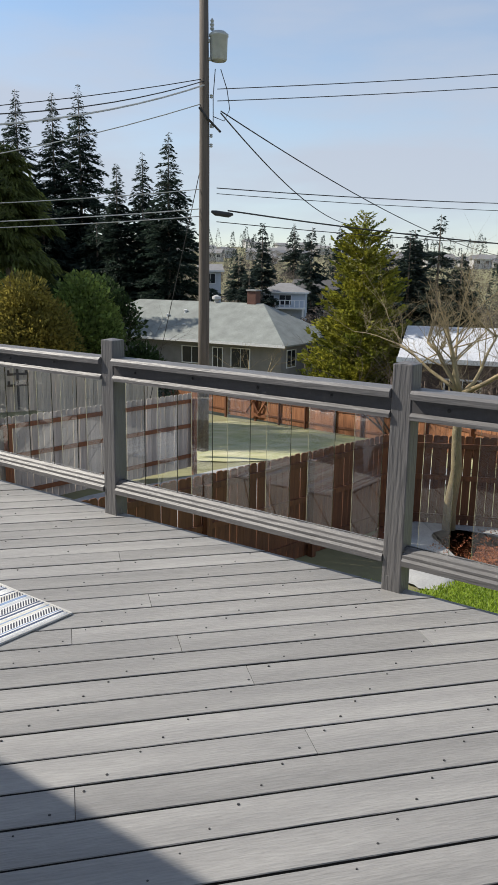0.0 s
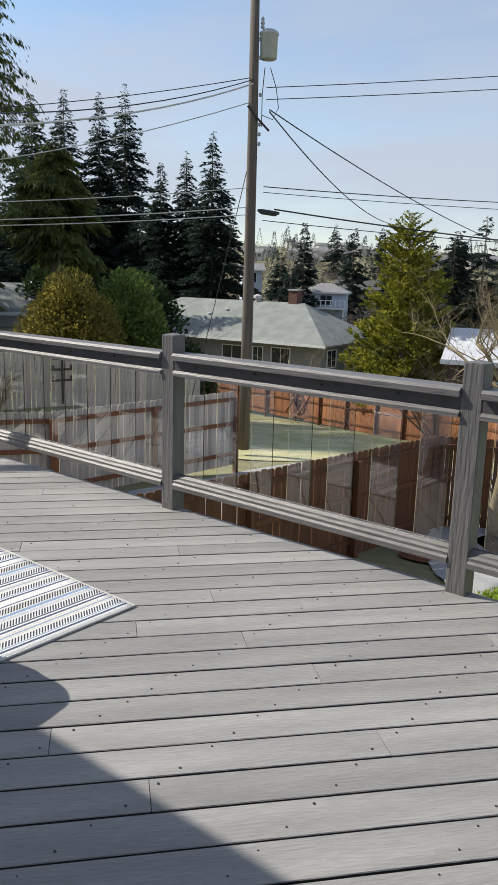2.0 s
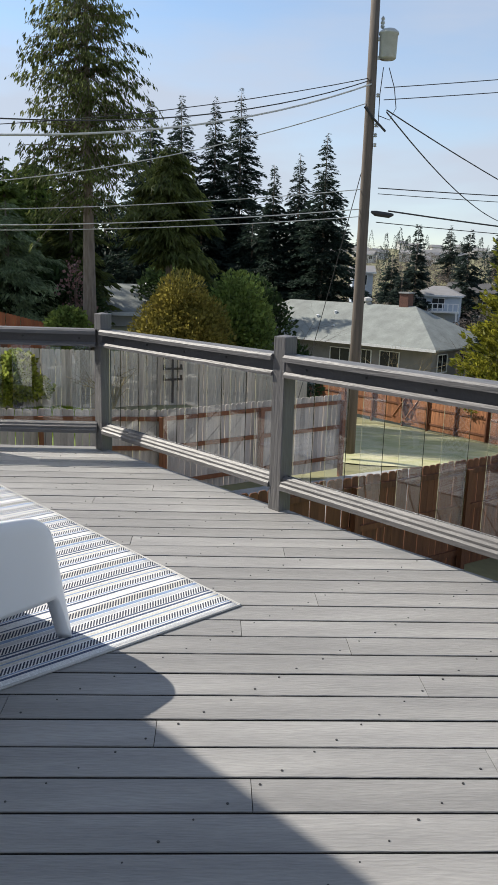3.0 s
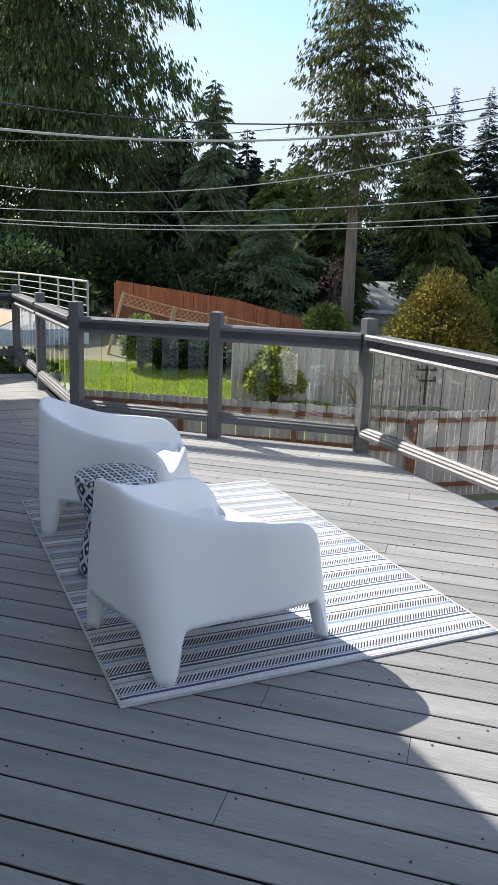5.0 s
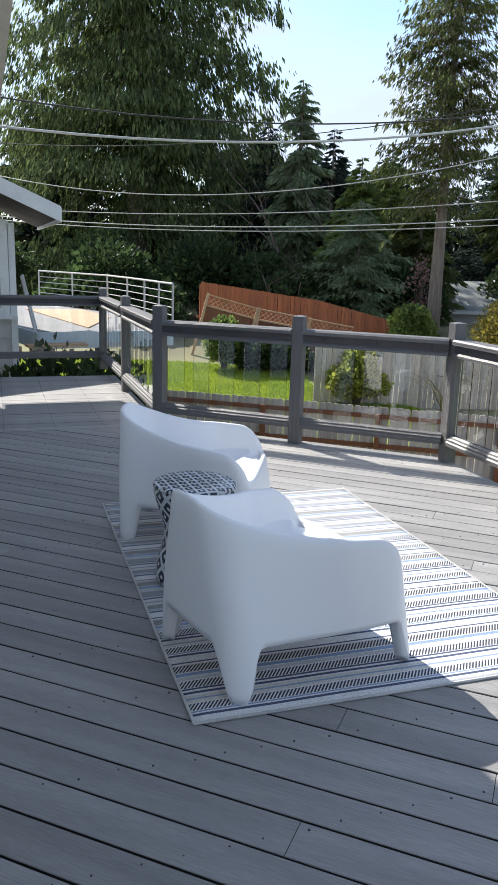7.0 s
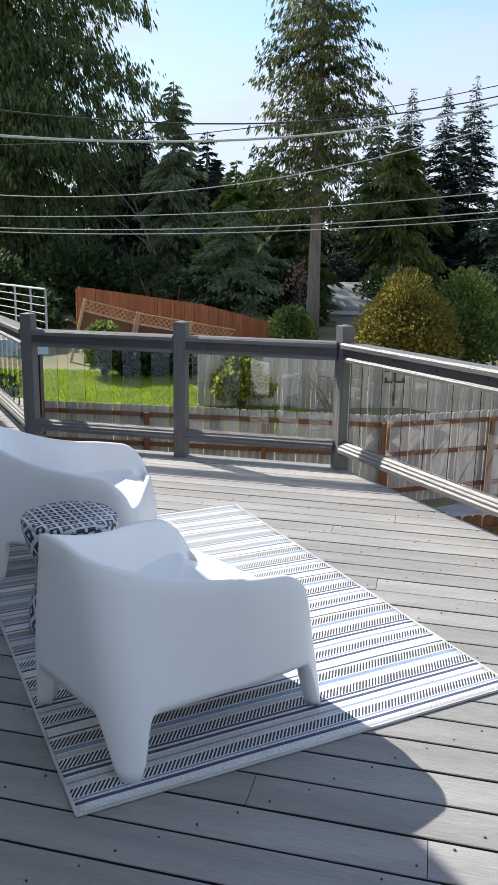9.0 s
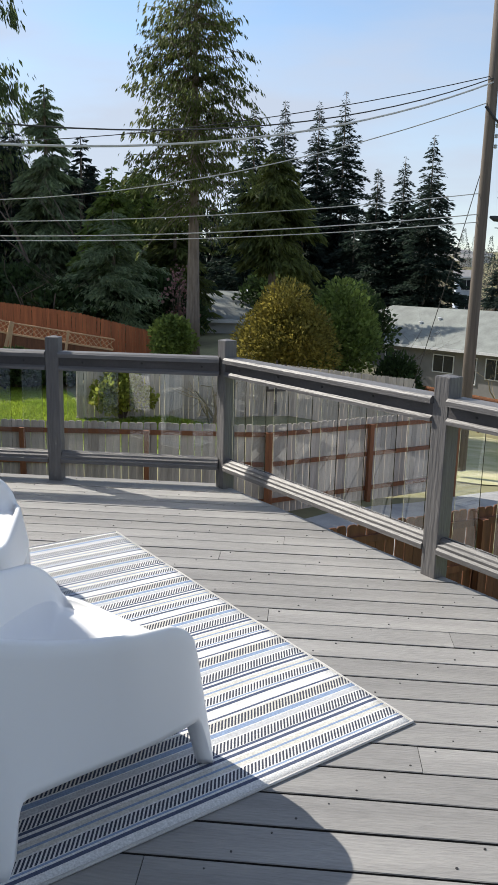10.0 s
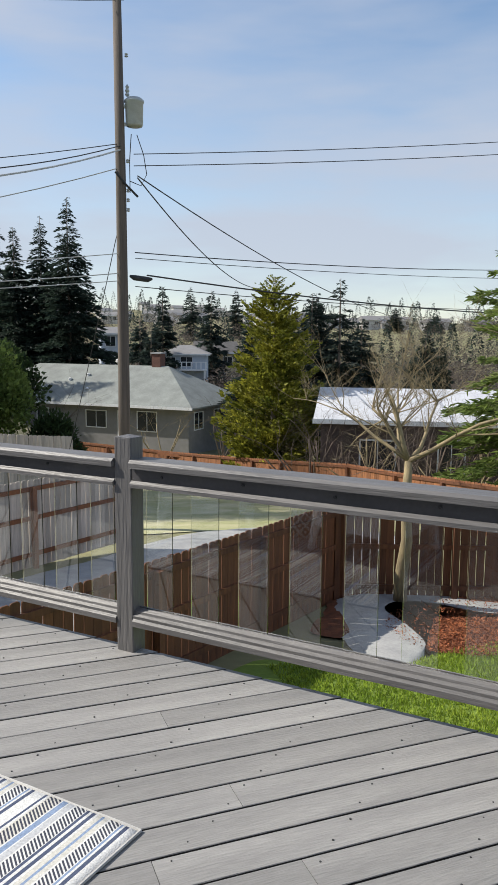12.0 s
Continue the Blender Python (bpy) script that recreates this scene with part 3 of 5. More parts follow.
def fence(name, label, corners, height, pickets_mat, post_mat, rails=(0.25, 1.0, 1.6), post_every=2.44, posts_front=-1, joined=False, cap=False, group="yard fences"):
    """corners: (x, y, z of the picket tops). posts_front: the side (sign, across the run) with posts and rails."""
    f = thing(name, label, "fence", group=group, kind="structure")
    pm = picket_mesh(height, mat=pickets_mat)
    rr = random.Random(len(name) + int(abs(corners[0][0]) * 10))
    allp = Build()
    for (x0, y0, z0), (x1, y1, z1) in zip(corners, corners[1:]):
        ln = math.hypot(x1 - x0, y1 - y0)
        turn = math.atan2(y1 - y0, x1 - x0)
        n = max(1, int(ln / 0.142))
        for i in range(n):
            t = (i + 0.5) / n
            z = z0 + (z1 - z0) * t - height + rr.uniform(-0.008, 0.008)
            m = Matrix.Translation((x0 + (x1 - x0) * t, y0 + (y1 - y0) * t, z)) @ Matrix.Rotation(turn, 4, "Z") @ Matrix.Rotation(rr.uniform(-0.008, 0.008), 4, "Y")
            if joined:
                allp.add([m @ v.co for v in pm.vertices], [tuple(p.vertices) for p in pm.polygons])
            else:
                part("picket", pm, pickets_mat, f, m=m)
        pitch = math.atan2(z1 - z0, ln)
        mr = Matrix.Translation((x0, y0, z0)) @ Matrix.Rotation(turn, 4, "Z") @ Matrix.Rotation(-pitch, 4, "Y")
        s = posts_front
        ya, yb = sorted((s * 0.012, s * 0.05))
        for r in rails:
            part("rail", Build().box((0, ya, r - height), (ln / math.cos(pitch), yb, r - height + 0.088), mr), post_mat, f)
        if cap:
            part("cap_board", Build().box((0, -0.07, 0.0), (ln / math.cos(pitch), 0.07, 0.035), mr), post_mat, f)
        k = max(1, round(ln / post_every))
        for i in range(k + 1):
            t = i / k
            z = z0 + (z1 - z0) * t
            m = Matrix.Translation((x0 + (x1 - x0) * t, y0 + (y1 - y0) * t, z - height)) @ Matrix.Rotation(turn, 4, "Z")
            ya, yb = sorted((s * 0.052, s * 0.15))
            part("post", Build().box((-0.048, ya, -0.35), (0.048, yb, height - 0.13), m), post_mat, f)
    if joined:
        part("pickets", allp, pickets_mat, f)["kind"] = "stuff"
    return f


fence("fence_brown_near", "dark brown stained picket fence with scalloped tops", [(-0.15, 9.3, -1.38), (5.85, 13.05, -1.42)], 1.83, BROWN, BROWN, posts_front=-1)
fence("fence_brown_right", "dark brown stained picket fence behind the tree", [(5.85, 13.05, -1.42), (11.5, 10.4, -1.35)], 1.83, BROWN, BROWN, posts_front=-1)
fence("fence_grey_front", "weathered grey cedar fence with rust-brown posts and rails", [(-10.5, 14.1, -1.28), (-1.2, 15.4, -1.36), (2.9, 18.3, -1.4)], 1.83, CEDAR, POST, posts_front=-1)
fence("fence_grey_rear", "taller weathered grey cedar fence behind the first", [(-7.0, 22.0, -0.86), (-1.55, 24.0, -1.12), (3.0, 26.2, -1.72)], 2.1, CEDAR, CEDAR, posts_front=1)
fence("fence_back", "orange-brown cedar fence along the back of the yard", [(5.0, 48.0, -4.6), (9.82, 39.6, -4.4), (11.85, 32.7, -3.84), (13.3, 26.5, -3.2), (13.3, 23.1, -2.95), (13.5, 18.0, -2.5), (15, 12, -2.2)], 1.75, ORANGE, BROWN, posts_front=-1, joined=True)
fence("fence_red_uphill", "orange stained board fence stepping up the slope", [(-6.99, 33.02, -0.99), (-10.04, 32.06, -0.22), (-12.33, 31.27, 0.1), (-14.58, 29.75, 0.45)], 1.75, REDBOARD, REDBOARD, posts_front=-1, joined=True)


# ---- utility pole ----
pole = thing("utility_pole", "weathered wooden utility pole with transformer", "utility pole", Matrix.Translation((3.84, 22.05, -3.7)))
part("shaft", Build().tube([(0, 0, 0), (0.02, 0, 4), (0.02, 0, 9), (-0.02, 0, 13.9)], [0.17, 0.155, 0.135, 0.11], 14), POLE, pole, smooth=True)
tr = Build().lathe([(0.02, 0.12), (0.2, 0.12), (0.228, 0.16), (0.238, 0.7), (0.262, 0.72), (0.262, 0.77), (0.18, 0.84), (0.02, 0.86)], 20)
transformer = part("transformer", tr, STEEL, pole, "grey galvanised transformer can", m=Matrix.Translation((0.39, -0.05, 10.58)), smooth=True)
part("bushing", Build().lathe([(0.03, 0.86), (0.06, 0.9), (0.035, 0.95), (0.06, 1.0), (0.035, 1.05), (0.05, 1.1), (0.01, 1.16)], 10), STEEL, transformer, m=Matrix.Translation((-0.18, 0.0, 0.0)))
for z in (10.7, 11.15):
    part("bracket", Build().box((0.1, -0.06, z), (0.25, 0.02, z + 0.08)), STEEL, pole)
part("splice_case", Build().tube([(0.2, -0.1, 6.82), (0.32, -0.1, 6.78), (0.7, -0.1, 6.74), (0.82, -0.1, 6.76)], [0.03, 0.075, 0.075, 0.03], 10), WIRE, pole, "black cable splice case")
for z in (8.5, 8.75, 9.0, 9.75, 12.4):
    part("insulator", Build().lathe([(0.02, 0), (0.05, 0.02), (0.03, 0.05), (0.05, 0.08), (0.02, 0.1)], 8), STEEL, pole, m=Matrix.Translation((0.19, -0.08, z)))
part("drop_lead", Build().tube([(0.45, -0.05, 10.5), (0.62, -0.08, 10.0), (0.7, -0.08, 9.5), (0.55, -0.06, 9.2), (0.25, -0.05, 9.3)], [0.012] * 5, 5), WIRE, pole)
part("drop_lead", Build().tube([(0.3, -0.05, 10.5), (0.24, -0.08, 9.8), (0.25, -0.05, 9.0)], [0.012] * 3, 5), WIRE, pole)
part("riser", Build().tube([(-0.15, -0.1, 9.5), (0.1, -0.16, 9.2), (0.45, -0.1, 8.9)], [0.03] * 3, 6), WIRE, pole)


def cable(a, b, sag, r=0.014, mat=WIRE, label="thin black overhead utility cable"):
    a, b = Vector(a), Vector(b)
    pts = [a.lerp(b, i / 24) - Vector((0, 0, sag * 4 * (i / 24) * (1 - i / 24))) for i in range(25)]
    solid("overhead_cable", Build().tube(pts, [r] * 25, 5), mat, label, "cable", "overhead cables")


# ---- patio furniture ----
def rug():
    ob = thing("rug", "flat-woven white rug with blue and grey stripes", "rug", Matrix.Translation((-1.352, 3.495, 0)) @ Matrix.Rotation(radians(130.0), 4, "Z"))
    L, W, nx, ny = 2.33, 1.575, 60, 30
    vs, fs = [], []
    for layer in (0, 1):
        for i in range(nx + 1):
            for j in range(ny + 1):
                x, y = -L / 2 + L * i / nx, -W / 2 + W * j / ny
                rip = 0.002 + 0.0022 * (1 + noise.noise((x * 3, y * 3, 5)))
                edge = min(1, min(i, nx - i, j, ny - j) / 1.0)
                vs.append((x, y + 0.006 * noise.noise((x * 4, 0, 2)) * (1 if j in (0, ny) else 0), 0.0015 + (rip + 0.002 + 0.0015 * edge if layer else 0.0)))
    o = (nx + 1) * (ny + 1)
    q = ny + 1
    for i in range(nx):
        for j in range(ny):
            a = i * q + j
            fs.append((a, a + 1, a + q + 1, a + q))
            fs.append((o + a, o + a + q, o + a + q + 1, o + a + 1))
    for i in range(nx):
        fs += [(i * q, (i + 1) * q, o + (i + 1) * q, o + i * q), ((i + 1) * q + ny, i * q + ny, o + i * q + ny, o + (i + 1) * q + ny)]
    for j in range(ny):
        fs += [(j + 1, j, o + j, o + j + 1), (nx * q + j, nx * q + j + 1, o + nx * q + j + 1, o + nx * q + j)]
    part("weave", Build().add(vs, fs), rug_material(), ob, smooth=True)
    b = Build()
    for s in (-1, 1):
        b.tube([(-L / 2 + L * i / 40, s * (W / 2 - 0.001), 0.006 + 0.001 * math.sin(i)) for i in range(41)], [0.0055] * 41, 6)
        b.tube([(s * (L / 2 - 0.001), -W / 2 + W * i / 30, 0.006) for i in range(31)], [0.0055] * 31, 6)
    part("binding", b, RUGEDGE, ob, "white bound edge")


RUGEDGE = material("rug_binding", (0.6, 0.59, 0.57), 0.95, bump=0.3, fine=200)


def rug_material():
    m = bpy.data.materials.new("striped_rug_weave")
    m.use_nodes = True
    n, l = m.node_tree.nodes, m.node_tree.links
    bs = n["Principled BSDF"]
    bs.inputs["Roughness"].default_value, bs.inputs["Specular IOR Level"].default_value = 0.95, 0.15

    def math_node(op, a, b=None):
        q = n.new("ShaderNodeMath")
        q.operation = op
        for i, s in enumerate((a, b)):
            if s is None:
                continue
            if isinstance(s, (int, float)):
                q.inputs[i].default_value = s
            else:
                l.new(s, q.inputs[i])
        return q.outputs[0]

    tc, sp = n.new("ShaderNodeTexCoord"), n.new("ShaderNodeSeparateXYZ")
    l.new(tc.outputs["Object"], sp.inputs[0])
    x, y = sp.outputs["X"], sp.outputs["Y"]
    v = math_node("FRACT", math_node("DIVIDE", math_node("ADD", x, 1.165), 0.3883))
    ramp = n.new("ShaderNodeValToRGB")
    ramp.color_ramp.interpolation = "CONSTANT"
    white, cream, navy, blue, grey = (0.7, 0.7, 0.69, 1), (0.6, 0.585, 0.54, 1), (0.085, 0.105, 0.17, 1), (0.25, 0.33, 0.48, 1), (0.5, 0.51, 0.53, 1)
    stops = [(0.0, white), (0.095, navy), (0.132, white), (0.15, blue), (0.168, white), (0.30, cream), (0.34, blue), (0.365, cream), (0.41, white), (0.43, navy), (0.468, white), (0.495, navy), (0.52, white), (0.66, grey), (0.715, white), (0.73, blue), (0.785, white), (0.795, cream), (0.93, white), (0.955, navy), (0.978, white)]
    el = ramp.color_ramp.elements
    el[0].position, el[0].color = stops[0]
    el[1].position, el[1].color = stops[1]
    for p, c in stops[2:]:
        e = el.new(p)
        e.color = c
    l.new(v, ramp.inputs["Fac"])
    # slanted dashes in three bands of each repeat
    dash = math_node("FRACT", math_node("ADD", math_node("MULTIPLY", y, 74.0), math_node("MULTIPLY", x, 52.0)))
    dash = math_node("LESS_THAN", dash, 0.54)
    band = None
    for a, b in ((0.18, 0.285), (0.53, 0.645), (0.8, 0.92)):
        q = math_node("MULTIPLY", math_node("GREATER_THAN", v, a), math_node("LESS_THAN", v, b))
        band = q if band is None else math_node("ADD", band, q)
    mix = n.new("ShaderNodeMixRGB")
    l.new(math_node("MULTIPLY", dash, band), mix.inputs["Fac"])
    l.new(ramp.outputs["Color"], mix.inputs["Color1"])
    mix.inputs["Color2"].default_value = (0.06, 0.065, 0.09, 1)
    # threads break the dark lines up
    wx = n.new("ShaderNodeTexNoise")
    wx.inputs["Scale"].default_value = 160
    l.new(tc.outputs["Object"], wx.inputs["Vector"])
    vr = n.new("ShaderNodeMapRange")
    vr.inputs["To Min"].default_value, vr.inputs["To Max"].default_value = 0.55, 1.4
    l.new(wx.outputs["Fac"], vr.inputs["Value"])
    sc = n.new("ShaderNodeVectorMath")
    sc.operation = "SCALE"
    l.new(mix.outputs["Color"], sc.inputs[0])
    l.new(vr.outputs["Result"], sc.inputs["Scale"])
    l.new(sc.outputs["Vector"], bs.inputs["Base Color"])
    bp = n.new("ShaderNodeBump")
    bp.inputs["Strength"].default_value, bp.inputs["Distance"].default_value = 0.5, 0.004
    l.new(wx.outputs["Fac"], bp.inputs["Height"])
    l.new(bp.outputs["Normal"], bs.inputs["Normal"])
    return m


rug()


def smooth01(t):
    t = min(1, max(0, t))
    return t * t * (3 - 2 * t)


def chair_mesh():
    """A moulded tub chair: +y is the way it faces; square on its four legs, drawn in to a round back at the rim."""
    n, half_d = 240, 0.382

    def plan(i, z):
        """The outline at height z: a rounded trapezoid below, a horseshoe above."""
        a = 2 * math.pi * i / n                       # 0 at +x, quarter turn at +y (front)
        c, s = math.cos(a), math.sin(a)
        up = smooth01((z - 0.2) / 0.46)
        behind = smooth01((0.3 - s) / 0.9)
        p = 6.5 - 2.9 * up * behind
        r = (abs(c) ** p + abs(s) ** p) ** (-1 / p)
        u, v = r * c, r * s
        wide = 0.352 + 0.04 * v - 0.085 * behind * z / 0.65 - 0.02 * z / 0.5
        back = 0.035 * z / 0.65 if v < 0 else 0.035 - 0.095 * z / 0.5
        return (wide * u, (half_d + back) * v)

    ring = [plan(i, 0.0) for i in range(n)]
    legs = [(-0.288, -0.352), (0.288, -0.352), (-0.366, 0.372), (0.366, 0.372)]

    def top(x, y):
        """High at the middle of the back, falling in one sweep to level arms, rounded off at their fronts."""
        f = min(1, math.atan2(abs(x) / 0.33, -y / half_d) / (math.pi / 2)) if y < 0 else 1
        z = 0.512 + 0.03 * min(1, max(0, (0.32 - y) / 0.4)) + 0.13 * (1 - smooth01((f - 0.12) / 0.86))
        t = min(1, max(0, (y - 0.235) / 0.15))
        return z - 0.14 * (1 - math.sqrt(max(0, 1 - t * t)))

    def bottom(x, y):
        d = min(math.hypot(x - u, y - w) for u, w in legs)
        return 0.19 * smooth01((d - (0.014 if y > 0 else 0.036)) / (0.045 if y > 0 else 0.07)) ** 0.6

    rows = []
    # (inset, height as share between bottom and top or absolute) from the inner underside outwards and over the rim to the seat
    def at_ring(k, inset, z):
        x, y = plan(k, z)
        sc = 1 - inset / math.hypot(x, y)
        return (x * sc, y * sc, z)

    for spec in ("in_top", "in_bot", 0.0, 0.06, 0.15, 0.3, 0.45, 0.6, 0.75, 0.88, 0.96, "rim0", "rim1", "rim2", "rim3", "inner1", "inner2", "inner3", "seat_edge"):
        row = []
        for k in range(n):
            x, y = ring[k]
            zt, zb = top(x, y), bottom(x, y)
            if spec == "in_top":
                row.append(at_ring(k, 0.07, max(zb, 0.2) + 0.06))
            elif spec == "in_bot":
                row.append(at_ring(k, 0.028 + 0.02 * (zb < 0.1), zb))
            elif isinstance(spec, float):
                z = zb + (zt - 0.03 - zb) * spec
                row.append(at_ring(k, 0.0, z))
            elif spec.startswith("rim"):
                j = int(spec[3])
                row.append(at_ring(k, (0.002, 0.008, 0.02, 0.03)[j], zt - (0.009, 0.001, 0.0, 0.007)[j]))
            elif spec == "inner1":
                row.append(at_ring(k, 0.038, zt - 0.03))
            elif spec in ("inner2", "inner3"):
                t = 0.45 if spec == "inner2" else 0.85
                zs = 0.335 + 0.03 * (y / half_d)
                z = zt - 0.035 + (zs + 0.02 - zt + 0.035) * t
                row.append(at_ring(k, 0.04 + 0.06 * t, min(z, zt - 0.02)))
            else:
                row.append(at_ring(k, 0.15, 0.33 + 0.03 * (y / half_d)))
        rows.append(row)
    vs = [p for row in rows for p in row]
    fs = []
    for i in range(len(rows) - 1):
        for k in range(n):
            a, b2 = i * n + k, i * n + (k + 1) % n
            fs.append((a, b2, b2 + n, a + n))
    last = (len(rows) - 1) * n
    for sc in (0.66, 0.33):
        o = len(vs)
        for k in range(n):
            x, y, z = rows[-1][k]
            vs.append((x * sc, y * sc, 0.322 + 0.02 * (y * sc / half_d)))
        base = last if sc == 0.66 else o - n
        for k in range(n):
            fs.append((base + k, base + (k + 1) % n, o + (k + 1) % n, o + k))
        if sc == 0.33:
            fs.append(tuple(o + k for k in range(n)))
    # close the underside
    fs.append(tuple(range(n - 1, -1, -1)))
    seat_from = (len(rows) - 2) * n
    seat = [f for f in fs if min(f) >= seat_from]
    shell = [f for f in fs if min(f) < seat_from]
    return Build().add(vs, shell).mesh("shell", CHAIR, smooth=True), Build().add(vs[seat_from:], [tuple(i - seat_from for i in f) for f in seat]).mesh("seat", CHAIR, smooth=True)


chair_data = chair_mesh()
CH1 = Matrix.Translation((-1.15, 2.7, 0.008)) @ Matrix.Rotation(radians(55 - 90), 4, "Z")
armchair = thing("armchair", "white moulded plastic tub armchair on the rug", "armchair", CH1, "pair of armchairs")
part("shell", chair_data[0], CHAIR, armchair)
part("seat", chair_data[1], CHAIR, armchair)
copy_thing(armchair, Matrix.Translation((-2.02, 3.78, 0.008)) @ Matrix.Rotation(radians(15 - 90), 4, "Z"))


def stool_material():
    m = bpy.data.materials.new("trellis_glaze")
    m.use_nodes = True
    n, l = m.node_tree.nodes, m.node_tree.links
    bs = n["Principled BSDF"]
    bs.inputs["Roughness"].default_value = 0.25
    uv, sp = n.new("ShaderNodeTexCoord"), n.new("ShaderNodeSeparateXYZ")
    l.new(uv.outputs["UV"], sp.inputs[0])

    def mth(op, a, b=None):
        q = n.new("ShaderNodeMath")
        q.operation = op
        for i, s in enumerate((a, b)):
            if s is not None:
                if isinstance(s, (int, float)):
                    q.inputs[i].default_value = s
                else:
                    l.new(s, q.inputs[i])
        return q.outputs[0]

    a, b = mth("ADD", sp.outputs["X"], sp.outputs["Y"]), mth("SUBTRACT", sp.outputs["X"], sp.outputs["Y"])
    da = mth("ABSOLUTE", mth("SUBTRACT", mth("FRACT", a), 0.5))
    db = mth("ABSOLUTE", mth("SUBTRACT", mth("FRACT", b), 0.5))
    inner = mth("MAXIMUM", da, db)
    line = mth("GREATER_THAN", inner, 0.37)
    dot = mth("LESS_THAN", inner, 0.13)
    mix = n.new("ShaderNodeMixRGB")
    l.new(mth("MAXIMUM", line, dot), mix.inputs["Fac"])
    mix.inputs["Color1"].default_value, mix.inputs["Color2"].default_value = (0.035, 0.04, 0.055, 1), (0.62, 0.64, 0.66, 1)
    l.new(mix.outputs["Color"], bs.inputs["Base Color"])
    bp = n.new("ShaderNodeBump")
    bp.inputs["Strength"].default_value, bp.inputs["Distance"].default_value = 0.4, 0.004
    l.new(line, bp.inputs["Height"])
    l.new(bp.outputs["Normal"], bs.inputs["Normal"])
    return m


def garden_stool():
    mat = stool_material()
    ob = thing("garden_stool", "black and white trellis-patterned ceramic stool", "stool", Matrix.Translation((-1.72, 3.13, 0.008)))
    prof = [(0.165, 0.0), (0.178, 0.02), (0.175, 0.08), (0.155, 0.16), (0.14, 0.22), (0.14, 0.26), (0.155, 0.32), (0.178, 0.39), (0.188, 0.43), (0.184, 0.452)]
    b = Build().lathe(prof, 48)
    me = b.mesh("body", mat, smooth=True)
    uvl = me.uv_layers.new(name="UVMap")
    for poly in me.polygons:
        us = []
        for li in poly.loop_indices:
            c = me.vertices[me.loops[li].vertex_index].co
            us.append([math.atan2(c.y, c.x) / (2 * math.pi) * 12, c.z / 0.095])
        if max(u[0] for u in us) - min(u[0] for u in us) > 6:
            for u in us:
                u[0] += 12 if u[0] < 0 else 0
        for li, u in zip(poly.loop_indices, us):
            uvl.data[li].uv = u
    part("body", me, mat, ob)
    t = Build().lathe([(0.184, 0.4525), (0.19, 0.458), (0.186, 0.468), (0.172, 0.473), (0.1, 0.475), (0.01, 0.475)], 48).mesh("top", mat, smooth=True)
    uvl = t.uv_layers.new(name="UVMap")
    for li in range(len(t.loops)):
        c = t.vertices[t.loops[li].vertex_index].co
        uvl.data[li].uv = (c.x / 0.062, c.y / 0.062)
    part("top", t, mat, ob, "flat patterned top")


garden_stool()


